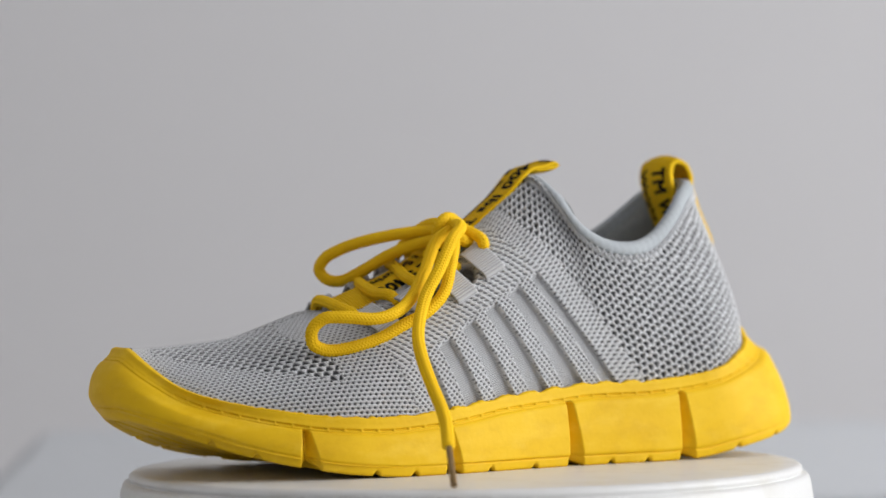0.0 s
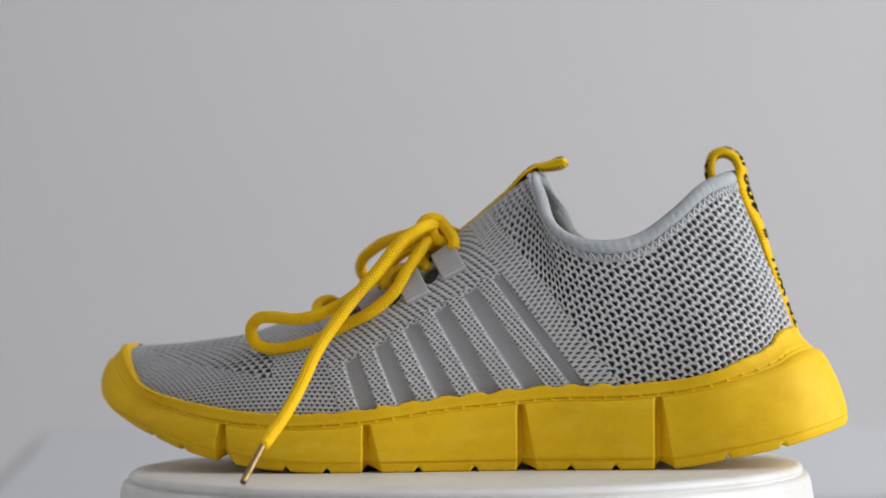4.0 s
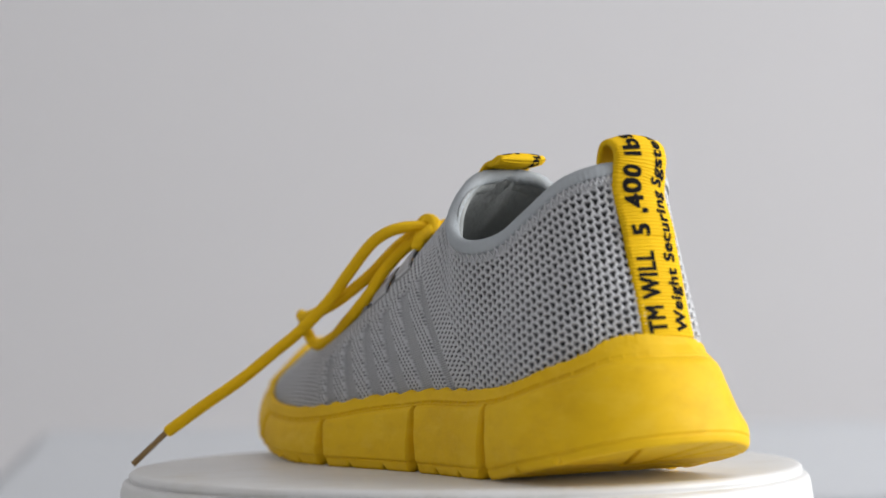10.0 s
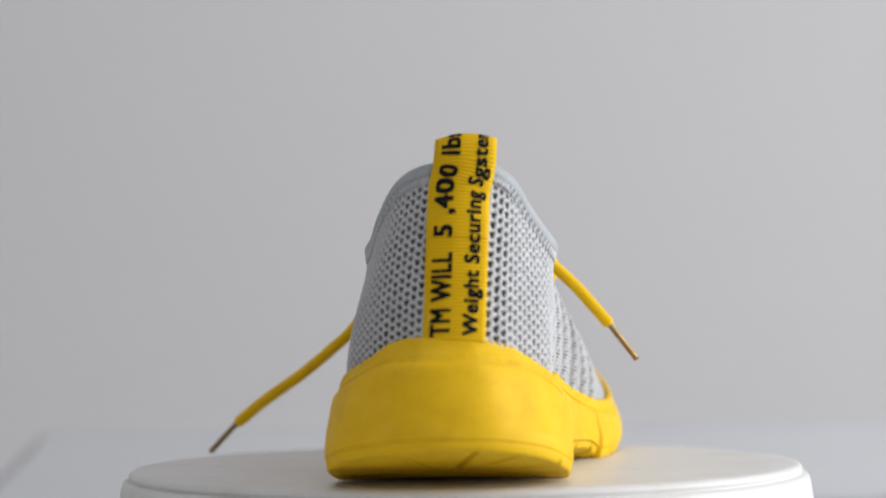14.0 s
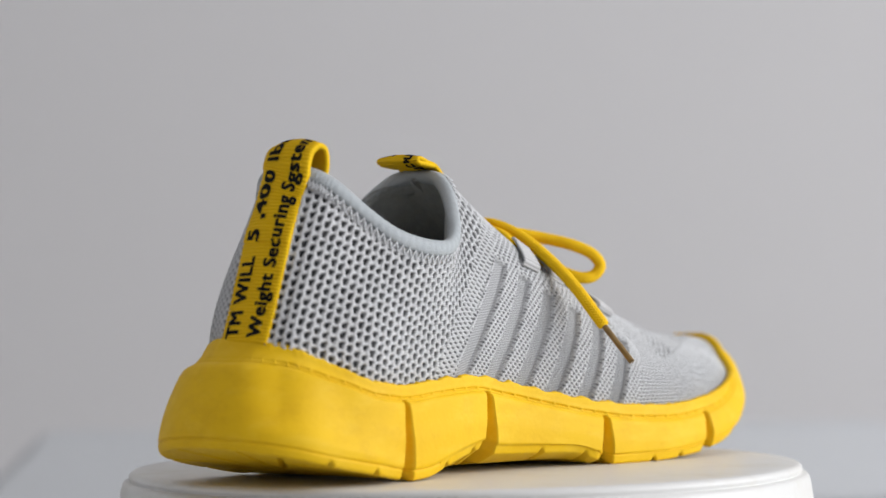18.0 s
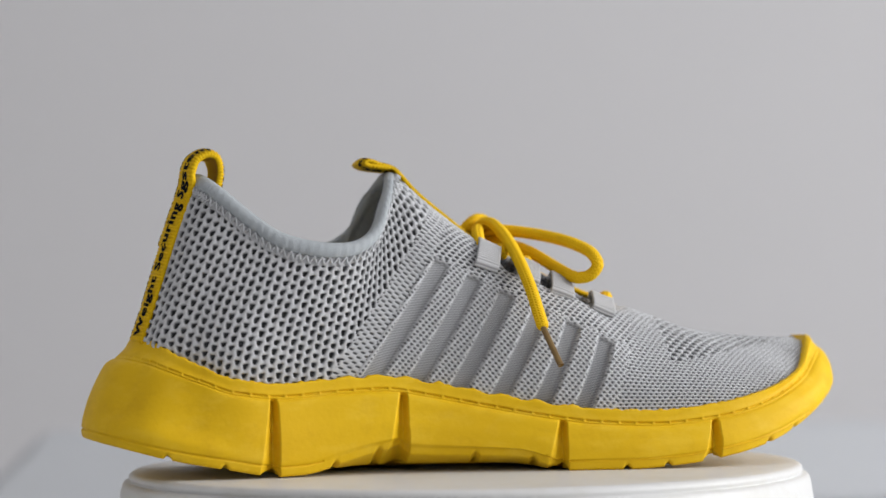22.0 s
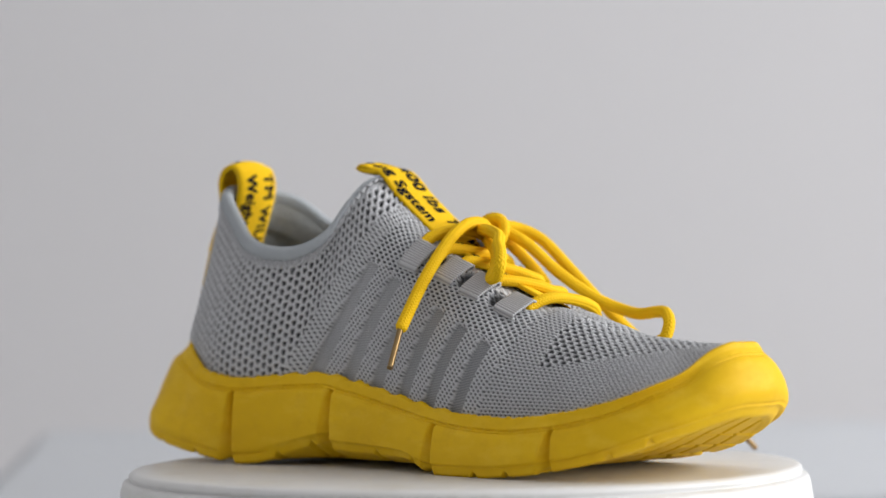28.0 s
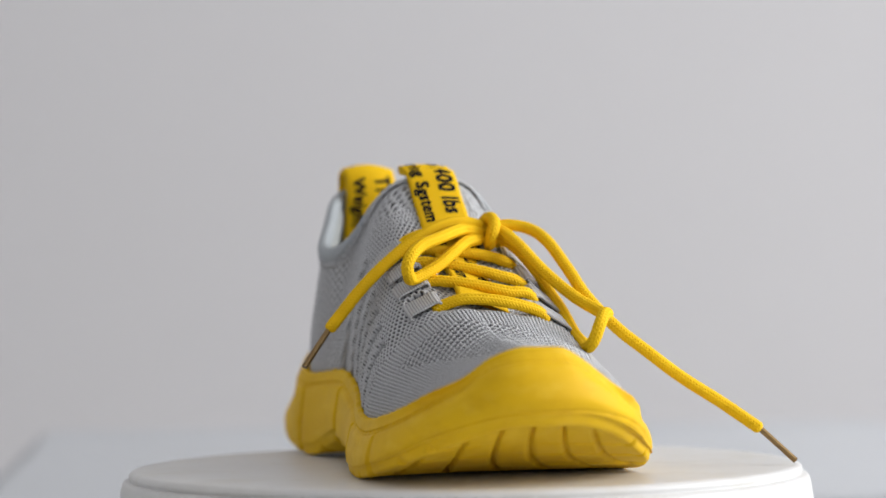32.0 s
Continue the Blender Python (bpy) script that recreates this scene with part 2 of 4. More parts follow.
def groove_depth(u, side, low):
    """Slots between the blocks: steep towards the toe, slanting open towards the heel and the ground."""
    g = np.zeros_like(low)
    for a, b in zip(GROOVES_A, GROOVES_B):
        for c, w in ((a, side), (b, 1 - side)):
            d = (u - c)[None] + 0 * low
            reach = np.where(d > 0, 0.0013 + 0.0004 * low, 0.0014 + 0.0042 * low)
            g = np.maximum(g, w * np.clip(1 - np.abs(d) / reach, 0, 1) ** np.where(d > 0, 0.5, 0.9))
    return g


def sole():
    zero = np.zeros(NS)
    fall = CREASE - LOWER
    fray = np.random.RandomState(8).normal(size=NS)
    fray = 0.00020 * np.convolve(np.concatenate([fray[-3:], fray, fray[:3]]), np.hanning(9)[1:-1] / 2.2, "valid") * (1 - END_TOE)

    # the upper edge swells between the bands of the knit
    fray = fray + 0.0005 * np.sin(2 * np.pi * US / 0.0112) * smooth_step(-0.066, -0.052, US) * smooth_step(0.036, 0.022, US)

    def wall(side, heel, toe):
        return side + (heel - side) * END_HEEL + (toe - side) * END_TOE

    ctrl = [(INSET + 0.006, RIM - 0.008), (INSET + 0.0022, RIM - 0.0015), (INSET + 0.0008, RIM - 0.0001 + fray), (INSET - 0.0006, RIM - 0.0004 + 0.6 * fray),
            (wall(0.0038, 0.0160, 0.0078), RIM - 0.55 * (RIM - CREASE)), (wall(0.0030, 0.0124, 0.0057), CREASE),
            (wall(0.0019, 0.0092, 0.0037) + 0.0016 * BACK, CREASE - 0.0019), (wall(0.0011, 0.0052, 0.0014) + 0.0022 * BACK, CREASE - 0.30 * fall),
            (wall(0.0003, 0.0022, 0.0006) + 0.0018 * BACK, CREASE - 0.55 * fall), (wall(0.0002, 0.0004, 0.0026), CREASE - 0.78 * fall),
            (wall(0.0008, 0.0000, 0.0040) + 0.10 * ARCH, LOWER + 0.0032), (wall(0.0014, 0.0004, 0.0060) + 0.18 * ARCH, LOWER + 0.0007),
            (wall(0.0024, 0.0014, 0.0074) + 0.22 * ARCH, LOWER + zero), (wall(0.0044, 0.0034, 0.0095) + 1.0 * ARCH, LOWER - ARCH + ARCH_IN)]
    D = np.stack([c[0] + zero for c in ctrl])
    Z = np.stack([c[1] + zero for c in ctrl])
    m = 118
    pos = np.linspace(0, len(ctrl) - 1, m)
    k = np.arange(len(ctrl))
    dd = np.stack([soft_curve(pos, k, D[:, j]) for j in range(NS)], 1)
    zz = np.stack([soft_curve(pos, k, Z[:, j]) for j in range(NS)], 1)
    below = smooth_step(0.0002, -0.0015, zz - CREASE)
    # the moulded stitch line: a thin crease with short dashes
    arc = np.cumsum(np.linalg.norm(np.diff(OUTLINE, axis=0, prepend=OUTLINE[-1:]), axis=1))
    dash = 0.30 + 0.70 * (np.mod(arc / 0.0063, 1) < 0.84)
    dd += 0.0010 * np.exp(-(((zz - CREASE - 0.0007) / 0.00036) ** 2)) * dash * (1 - 0.6 * smooth_step(-0.128, -0.140, US)) * (1 - 0.7 * smooth_step(0.122, 0.134, US)) + 0.0006 * np.exp(-(((zz - CREASE + 0.0003) / 0.0003) ** 2))
    # thin parting line just above the outsole
    dd += 0.0007 * np.exp(-(((zz - LOWER - 0.0036 - 0.0012 * END_TOE) / 0.0003) ** 2)) * (ARCH < 0.002)
    low = np.clip((CREASE - zz) / np.maximum(CREASE - LOWER, 1e-4), 0, 1)
    g = groove_depth(US, SIDE, low) * below
    dd += 0.0048 * g
    # the slots run on through the tread
    slot = groove_depth(US, SIDE, np.ones((1, NS)))[0] * (1 - 0.7 * smooth_step(0.001, 0.004, ARCH))
    zz += 0.0026 * slot**0.8 * smooth_step(0.0045, 0.0, zz - LOWER)
    # facets of the blocks, slightly proud in the middle, and moulding waves
    rough = np.random.RandomState(4).normal(size=NS)
    rough = np.convolve(np.concatenate([rough[-20:], rough, rough[:20]]), np.hanning(41) / 20, "valid")
    dd += 0.00009 * rough * smooth_step(0.0, 0.5, low)
    # little notches along the lower edge
    notch = np.zeros(NS)
    for c in (0.115, 0.101, 0.060, 0.045, 0.012, -0.008, -0.042, -0.058, -0.098, -0.118):
        notch = np.maximum(notch, np.clip(1.25 - np.abs(US - c) / 0.0013, 0, 1))
    zz += 0.0016 * notch * smooth_step(0.0035, 0.0, zz - LOWER)
    xy = OUTLINE[None] + INWARD[None] * dd[..., None]
    walls = np.concatenate([xy, zz[..., None]], -1)
    # underside, with slanting tread grooves
    edge = walls[-1]
    spine = np.stack([np.clip(US, -0.112, 0.112), -0.0015 - 0.0165 * smooth_step(-0.08, 0.10, US), zero], 1)
    spine[:, 2] = soft_curve(spine[:, 0], [-0.112, -0.097, -0.078, -0.05, 0.045, 0.065, 0.086, 0.103, 0.112], [0.0062, 0.0034, 0.0006, 0.0004, 0.0004, 0.0020, 0.0058, 0.0104, 0.0140])
    f = np.linspace(0, 1, 46)[1:, None, None]
    under = edge[None] * (1 - f) + spine[None] * f
    front = smooth_step(0.045, 0.065, under[..., 0])
    fan = under[..., 1] + 0.017 + (0.30 + 9 * (under[..., 1] + 0.017)) * (under[..., 0] - 0.105)
    rows = np.mod(np.where(front > 0.5, fan / 0.0125, (under[..., 0] + 0.45 * under[..., 1]) / 0.0165), 1)
    cut = np.clip(1.25 - np.abs(rows - 0.5) / 0.075, 0, 1) * smooth_step(0.02, 0.08, f[..., 0]) * np.where(ARCH > 0.0003, smooth_step(0.30, 0.40, f[..., 0]), 1)
    # at the heel three cuts run together towards the middle
    back = smooth_step(-0.098, -0.104, under[..., 0])
    gap = np.full(back.shape, 1.0)
    for a in (0.0185, -0.0125, -0.0330):
        gap = np.minimum(gap, np.abs(under[..., 1] + 0.0015 - a * np.clip(-(under[..., 0] + 0.098) / 0.042, 0, 1)))
    cut = np.where(back > 0.5, np.clip(1.3 - gap / 0.0011, 0, 1), cut)
    under[..., 2] += (0.0016 + 0.0004 * front) * cut + 0.0003
    under[..., 2] += 0.0022 * slot[None] ** 0.8 * smooth_step(0.25, 0.0, f[..., 0])
    v = np.concatenate([walls, under])
    return mesh_object("sole", v, grid_faces(m + 45, NS, close_cols=True)[:, ::-1], RUBBER, sneaker, "moulded yellow foam sole with grooved blocks")


sole()

# ---- knit upper ----
COLLAR_A = [(-0.0295, -0.003, 0.1082), (-0.0298, 0.0090, 0.1066), (-0.0312, 0.0192, 0.1000), (-0.0352, 0.0262, 0.0900), (-0.0445, 0.0288, 0.0832),
            (-0.0575, 0.0284, 0.0815), (-0.0680, 0.0255, 0.0842), (-0.0795, 0.0215, 0.0924), (-0.0900, 0.0150, 0.1018), (-0.0985, 0.0060, 0.1062), (-0.1022, -0.0065, 0.1075)]
COLLAR_B = [(-0.0295, -0.003, 0.1080), (-0.0322, -0.0145, 0.1062), (-0.0352, -0.0238, 0.0985), (-0.0398, -0.0304, 0.0878), (-0.0480, -0.0346, 0.0823),
            (-0.0607, -0.0362, 0.0816), (-0.0750, -0.0345, 0.0852), (-0.0852, -0.0300, 0.0926), (-0.0945, -0.0235, 0.1025), (-0.1000, -0.0160, 0.1066), (-0.1022, -0.0065, 0.1075)]


def mid_line(u):
    return soft_curve(u, [-0.11, -0.06, -0.03, 0.0, 0.03, 0.06, 0.10, 0.125], [-0.0065, -0.0045, -0.003, -0.0045, -0.0085, -0.013, -0.016, -0.017])


RIDGE_U = [-0.0295, -0.018, -0.003, 0.012, 0.0246, 0.046, 0.060, 0.080, 0.100, 0.114, 0.1265]
RIDGE_Z = [0.1080, 0.0980, 0.0858, 0.0773, 0.0710, 0.0620, 0.0570, 0.0500, 0.0472, 0.0460, 0.0454]


def top_curve(n, outer):
    """From the heel along the collar to the throat, then down the ridge to the toe."""
    c = np.array((COLLAR_A if outer else COLLAR_B)[::-1])
    r = np.stack([np.array(RIDGE_U), mid_line(np.array(RIDGE_U)), np.array(RIDGE_Z)], 1)
    collar, ridge = spline(c, 300), spline(r, 300)
    return collar, ridge


def upper_surface():
    P0 = np.concatenate([OUTLINE + INWARD * (INSET + 0.0016)[:, None], (RIM - 0.0025)[:, None]], 1)
    T = np.zeros((NS, 3))
    is_ridge = np.zeros(NS)
    for outer in (True, False):
        idx = np.where(OUTER)[0] if outer else np.where(~OUTER)[0][::-1]
        u0 = P0[idx, 0]
        collar, ridge = top_curve(300, outer)
        arc = np.concatenate([[0], np.cumsum(np.linalg.norm(np.diff(P0[idx], axis=0), axis=1))])
        # where the throat's foot stands on the rim
        throat = arc[np.argmin(np.abs(u0 + 0.006))]
        total = arc[-1]
        fc = np.clip(arc / throat, 0, 1)
        fr = np.clip((arc - throat) / (total - throat), 0, 1)
        a = np.linspace(0, 1, 300)
        for j in range(3):
            T[idx, j] = np.where(fr > 0, np.interp(fr, a, ridge[:, j]), np.interp(fc, a, collar[:, j]))
        is_ridge[idx] = fr > 0
    return P0, T, is_ridge


NQ = 310


def sections():
    P0, T, ridge = upper_surface()
    h = T[:, 2] - P0[:, 2]
    dirh = T[:, :2] - P0[:, :2]
    up = np.zeros((NS, 3))
    up[:, 2] = 1
    up[:, :2] = -INWARD * (0.10 - 0.16 * END_HEEL)[:, None]
    level = np.clip(1 - (np.abs(T[:, 1] - mid_line(T[:, 0])) / 0.029) ** 2, 0, 1) * smooth_step(-0.066, -0.050, T[:, 0])
    # handle at the rim
    inner = soft_curve(T[:, 0], [-0.005, 0.018, 0.030, 0.060, 0.090], [0.55, 0.50, 0.42, 0.33, 0.30])
    full = 0.50 * SIDE * (1 - 0.20 * smooth_step(0.045, 0.090, T[:, 0])) + inner * (1 - SIDE)
    P1 = P0 + up * (h * (0.33 * (1 - level) + full * level))[:, None] + np.concatenate([dirh * 0.06, np.zeros((NS, 1))], 1)
    # handle at the top: level across the ridge, down along the collar
    wide = np.linalg.norm(dirh, axis=1)
    out = -dirh / np.maximum(wide, 1e-6)[:, None]
    outer_top = soft_curve(T[:, 0], [0.0, 0.015, 0.040, 0.055, 0.090], [0.40, 0.36, 0.23, 0.22, 0.36])
    inner_top = soft_curve(T[:, 0], [-0.005, 0.018, 0.030, 0.060, 0.090], [0.51, 0.44, 0.35, 0.31, 0.30])
    fullt = outer_top * SIDE + inner_top * (1 - SIDE)
    fore = smooth_step(0.045, 0.090, T[:, 0])
    tilt = 0.09 * smooth_step(-0.03, 0.03, T[:, 0]) * (1 - fore)
    lev = np.concatenate([out * (wide * fullt)[:, None], (tilt * wide * fullt * (1 - 2 * SIDE))[:, None]], 1)
    fall = np.concatenate([-dirh * 0.30, (-0.33 * h)[:, None]], 1)
    P2 = T + lev * level[:, None] + fall * (1 - level)[:, None]
    q = np.linspace(0, 1, NQ)[:, None, None]
    return P0 * (1 - q) ** 3 + 3 * P1 * q * (1 - q) ** 2 + 3 * P2 * q * q * (1 - q) + T * q**3


SURF = sections()
# the back of the heel is blunter on the outer side
_blunt = np.exp(-(((SURF[..., 1] - 0.0165) / 0.010) ** 2)) * smooth_step(-0.085, -0.103, SURF[..., 0]) * np.sin(np.pi * np.linspace(0, 1, NQ))[:, None] ** 0.7
SURF = SURF + 0.0018 * _blunt[..., None] * np.array((-0.87, 0.49, 0.0))
_v, _z = SURF[..., 1], SURF[..., 2]
_rear = smooth_step(-0.083, -0.099, SURF[..., 0]) * smooth_step(-0.036, -0.019, _v) * smooth_step(0.016, 0.003, _v)
_fill = np.interp(_z, [0.040, 0.0485, 0.058, 0.0727, 0.0877, 0.099, 0.1075], [0.0010, 0.0022, 0.0008, 0.0004, 0.0012, 0.0015, 0.0004])
_fill = _fill + 0.0017 * smooth_step(-0.004, -0.016, _v) * smooth_step(0.1085, 0.100, _z)
SURF[..., 0] -= _fill * _rear
SURF[..., 1] += 0.0012 * smooth_step(-0.018, -0.030, _v) * smooth_step(-0.060, -0.085, SURF[..., 0])

# the tongue's crest leans towards the inner side
_lean = np.exp(-(((_v - mid_line(SURF[..., 0]) - 0.0105) / 0.0055) ** 2)) * smooth_step(-0.030, -0.020, SURF[..., 0]) * smooth_step(0.012, 0.000, SURF[..., 0]) * smooth_step(0.070, 0.082, _z)
SURF[..., 2] += 0.0015 * _lean
_lean = np.exp(-(((_v - mid_line(SURF[..., 0]) + 0.0125) / 0.0075) ** 2)) * smooth_step(-0.030, -0.018, SURF[..., 0]) * smooth_step(0.012, 0.000, SURF[..., 0]) * smooth_step(0.070, 0.082, _z)
SURF[..., 2] -= 0.0022 * _lean

# between the lace tabs the tongue lies lower than the cloth beside it
_sink = smooth_step(0.0, 0.014, SURF[..., 0]) * smooth_step(0.060, 0.048, SURF[..., 0]) * smooth_step(0.021, 0.011, np.abs(SURF[..., 1] - mid_line(SURF[..., 0]) - 0.003))
SURF[..., 2] -= 0.0030 * _sink


def normals(P):
    ds = np.roll(P, -1, 1) - np.roll(P, 1, 1)
    dq = np.gradient(P, axis=0)
    n = np.cross(dq, ds)
    n /= np.maximum(np.linalg.norm(n, axis=2), 1e-12)[..., None]
    c = P.reshape(-1, 3).mean(0)
    if np.mean(np.sum(n * (P - c), -1)) < 0:
        n = -n
    return n


NORM = normals(SURF)
IS_RIDGE = upper_surface()[2] > 0.5


# ---- knit: holes, ribs and raised bands, as relief in the cloth itself ----
def knit_material():
    """Light yarn over a dark lining: the openings of the knit show the lining, and the yarn has stitch relief. The same
    dark tone tints furrows, sunken bands and the gaps between tabs.
    """
    m, n, l, b = material("grey_knit", (0.5, 0.5, 0.5), 0.9)
    dull(b, 0.15)
    tc = n.new("ShaderNodeTexCoord")
    big = n.new("ShaderNodeTexNoise")
    big.inputs["Scale"].default_value, big.inputs["Detail"].default_value = 55, 6
    yarn = n.new("ShaderNodeMix")
    yarn.data_type = "RGBA"
    yarn.inputs[6].default_value, yarn.inputs[7].default_value = (0.575, 0.583, 0.597, 1), (0.715, 0.725, 0.739, 1)
    hole = n.new("ShaderNodeAttribute")
    hole.attribute_name = "opening"
    mix = n.new("ShaderNodeMix")
    mix.data_type = "RGBA"
    mix.inputs[7].default_value = (0.086, 0.088, 0.092, 1)
    l.new(tc.outputs["Object"], big.inputs["Vector"])
    l.new(big.outputs[0], yarn.inputs[0])
    l.new(yarn.outputs[2], mix.inputs[6])
    l.new(hole.outputs["Fac"], mix.inputs[0])
    l.new(mix.outputs[2], b.inputs["Base Color"])
    along, across = n.new("ShaderNodeAttribute"), n.new("ShaderNodeAttribute")
    along.attribute_name, across.attribute_name = "knit_along", "knit_up"

    def math_node(op, x, y):
        k = n.new("ShaderNodeMath")
        k.operation = op
        for i, val in enumerate((x, y)):
            if isinstance(val, float):
                k.inputs[i].default_value = val
            elif val is not None:
                l.new(val, k.inputs[i])
        return k.outputs[0]

    # rows of V-shaped stitches
    zig = math_node("PINGPONG", along.outputs["Fac"], 0.00055)
    phase = math_node("MULTIPLY", math_node("ADD", across.outputs["Fac"], zig), 2 * math.pi / 0.00085)
    height = math_node("MULTIPLY", math_node("SINE", phase, None), 0.5)
    fuzz = n.new("ShaderNodeTexNoise")
    fuzz.inputs["Scale"].default_value, fuzz.inputs["Detail"].default_value = 2600, 3
    l.new(tc.outputs["Object"], fuzz.inputs["Vector"])
    bp = n.new("ShaderNodeBump")
    bp.inputs["Strength"].default_value, bp.inputs["Distance"].default_value = 0.75, 0.00035
    l.new(math_node("ADD", height, fuzz.outputs[0]), bp.inputs["Height"])
    l.new(bp.outputs[0], b.inputs["Normal"])
    return m


KNIT = knit_material()


def cells(a, b, w, h):
    """Place inside a staggered cell: from -w/2 to w/2 and -h/2 to h/2."""
    row = np.floor(b / h)
    x = np.mod(a / w + 0.5 * np.mod(row, 2), 1) - 0.5
    y = b / h - row - 0.5
    return x * w, y * h


def soft(d, width=0.00022):
    """1 where d is well above zero."""
    return smooth_step(-width / 2, width / 2, d)


def dots(a, b, w, h, rx, ry):
    x, y = cells(a, b, w, h)
    return soft((1 - np.sqrt((x / rx) ** 2 + (y / ry) ** 2)) * min(rx, ry))


def columns(a, b, w, h):
    """Place inside a cell of upright columns of width w, every second column half a pitch lower."""
    col = np.floor(a / w)
    y = np.mod(b / h + 0.5 * np.mod(col, 2), 1) - 0.5
    return (a / w - col - 0.5) * w, y * h


def nets(a, b, w, h, rx, ry, point):
    """Openings of a net: level above, narrowing below by so much, with rounded corners."""
    x, y = columns(a, b, w, h)
    f = np.clip((y + ry) / (2 * ry), 0, 1)
    wide = rx * (1 - point * (1 - f) ** 1.3)
    d = 1 - (np.abs(x / wide) ** 3.6 + np.abs(y / ry) ** 3.6) ** (1 / 3.6)
    return soft(d * ry, 0.00055)


def wedges(a, b, w, h, rx, ry, down=True):
    """Openings with a straight upper edge and a rounded point below."""
    x, y = cells(a, b, w, h)
    if not down:
        y = -y
    f = np.clip((y + ry) / (2 * ry), 0, 1)
    return np.minimum(soft(rx * (0.18 + 0.82 * np.sqrt(f)) - np.abs(x)), soft(ry - np.abs(y)))


def slits(a, b, w, h, rx, ry, lean):
    x, y = cells(a, b, w, h)
    return soft((1 - np.sqrt((x / rx) ** 2 + ((y - lean * x) / ry) ** 2)) * ry)


def band_index(u, z, outer):
    """Which of the six sunken bands a place lies by, as a running number, and how far below its upper end."""
    u0, du, z0, dz = (-0.0165, 0.0107, 0.0705, 0.0060) if outer else (-0.0163, 0.0117, 0.0752, 0.0057)
    k = np.zeros_like(u)
    for _ in range(8):
        lean = (0.74 - 0.075 * k) if outer else (0.66 - 0.045 * k)
        zt = z0 - dz * k
        k = np.clip((u - u0 - lean * (z - zt)) / du, -3, 9)
    return k, z0 - dz * k - z


def knit_pattern(P):
    u, v, z = P[..., 0], P[..., 1], P[..., 2]
    mid = P[int(NQ * 0.4)]
    step = np.linalg.norm(np.roll(mid, -1, 0) - mid, axis=1)
    along = np.concatenate([[0], np.cumsum(step)[:-1]])
    along = np.where(OUTER, along, along[-1] - along)[None] + 0 * u
    up = np.concatenate([np.zeros((1, NS)), np.cumsum(np.linalg.norm(np.diff(P, axis=0), axis=2), axis=0)])
    from_top = up[-1:] - up
    outer = (SIDE > 0.5)[None] & np.ones_like(u, bool)
    opening, relief = np.zeros_like(u), np.zeros_like(u)
    fore = u * 1.08
    girth = 0.042 * np.arctan2(np.abs(v - mid_line(u)), z - 0.008)      # way round the shoe from its ridge
    wob = 0.0002 * np.sin(along * 900) + 0.00015 * np.sin(z * 1500 + along * 400)
    for side in (True, False):
        m = outer == side
        line = (-0.0600 + (z - 0.0304) * 0.745) if side else (-0.0548 + (z - 0.0407) * 0.69)
        heel = u < line
        trans = (~heel) & (u < line + (0.0125 if side else 0.0095)) & (z < 0.100)
        k, below = band_index(u, z, side)
        zone = (~heel) & (~trans) & (k > -0.62) & (k < 5.75) & (below > -0.0012)
        fk = np.mod(k + 0.5, 1) - 0.5
        sunk = np.clip(soft((0.245 if side else 0.215) - np.abs(fk), 0.10), 0, 1) * soft(below, 0.0016) * (k > -0.5) * (k < 5.5)
        # heel: large openings in staggered columns
        o_heel = nets(along, z + wob, 0.00258, 0.00290, 0.00122, 0.00094, 0.88) if side else nets(along, z + wob, 0.00300, 0.00325, 0.00109, 0.00097, 0.58)
        # beside it: slanting dashes
        o_trans = 0.92 * slits(along, up, 0.0032, 0.00165, 0.00098, 0.00042, -0.35)
        # raised bands: small dots
        o_dot = dots(fore, up, 0.0024, 0.00128, 0.00060, 0.00047)
        mesh = dots(fore, up, 0.0013, 0.00090, 0.00042, 0.00030)
        ribs = 0.5 + 0.5 * np.sin(2 * np.pi * (up + (0.25 if side else -0.30) * along) / 0.00092)
        # sunken bands are tinted darker in ribs, on the inner side more towards the toe
        o_zone = np.where(sunk > 0.5, (0.09 if side else 0.10 + 0.04 * np.clip(k, 0, 5)) + 0.38 * ribs + 0.12 * mesh, 0.9 * o_dot * (1 - sunk))
        r_zone = -0.0016 * sunk + 0.00030 * np.sqrt(np.clip(1 - (np.abs(np.abs(fk) - 0.5) / 0.26) ** 2, 0, 1)) * (1 - sunk) - 0.00012 * ribs * sunk + 0.00028 * np.exp(-(((np.abs(fk) - 0.290) / 0.040) ** 2)) * (below > 0.0) * (k < 5.4)
        # eyestay: rows of dashes; vamp: fine holes; over the toes: larger ones
        eyestay = (~heel) & (~trans) & (~zone) & (k < 5.75)
        o_eye = 0.80 * slits(fore, up, 0.0032, 0.00170, 0.00104, 0.00050, 0.4) if side else dots(fore, up, 0.0028, 0.00165, 0.00084, 0.00058)
        vamp = (~heel) & (~trans) & (~zone) & (~eyestay)
        # furrows of the vamp are sunk and tinted about a quarter darker
        valley = np.exp(-((cells(fore, girth, 0.00225, 0.00125)[1] / 0.00024) ** 2))      # between the rows of stitches
        o_vamp = np.maximum(dots(fore, girth, 0.00225, 0.00125, 0.00054, 0.00040), 0.26 * valley)
        low_edge = np.interp(u, [0.066, 0.073, 0.088, 0.103, 0.1145, 0.119], [0.0330, 0.0352, 0.0374, 0.0388, 0.0412, 0.0432]) if side else np.interp(u, [0.066, 0.071, 0.0854, 0.105, 0.119], [0.0375, 0.0385, 0.0404, 0.0432, 0.0450])
        back_edge = 0.0664 + 0.0095 * np.exp(-(((v - 0.002) / 0.015) ** 2))
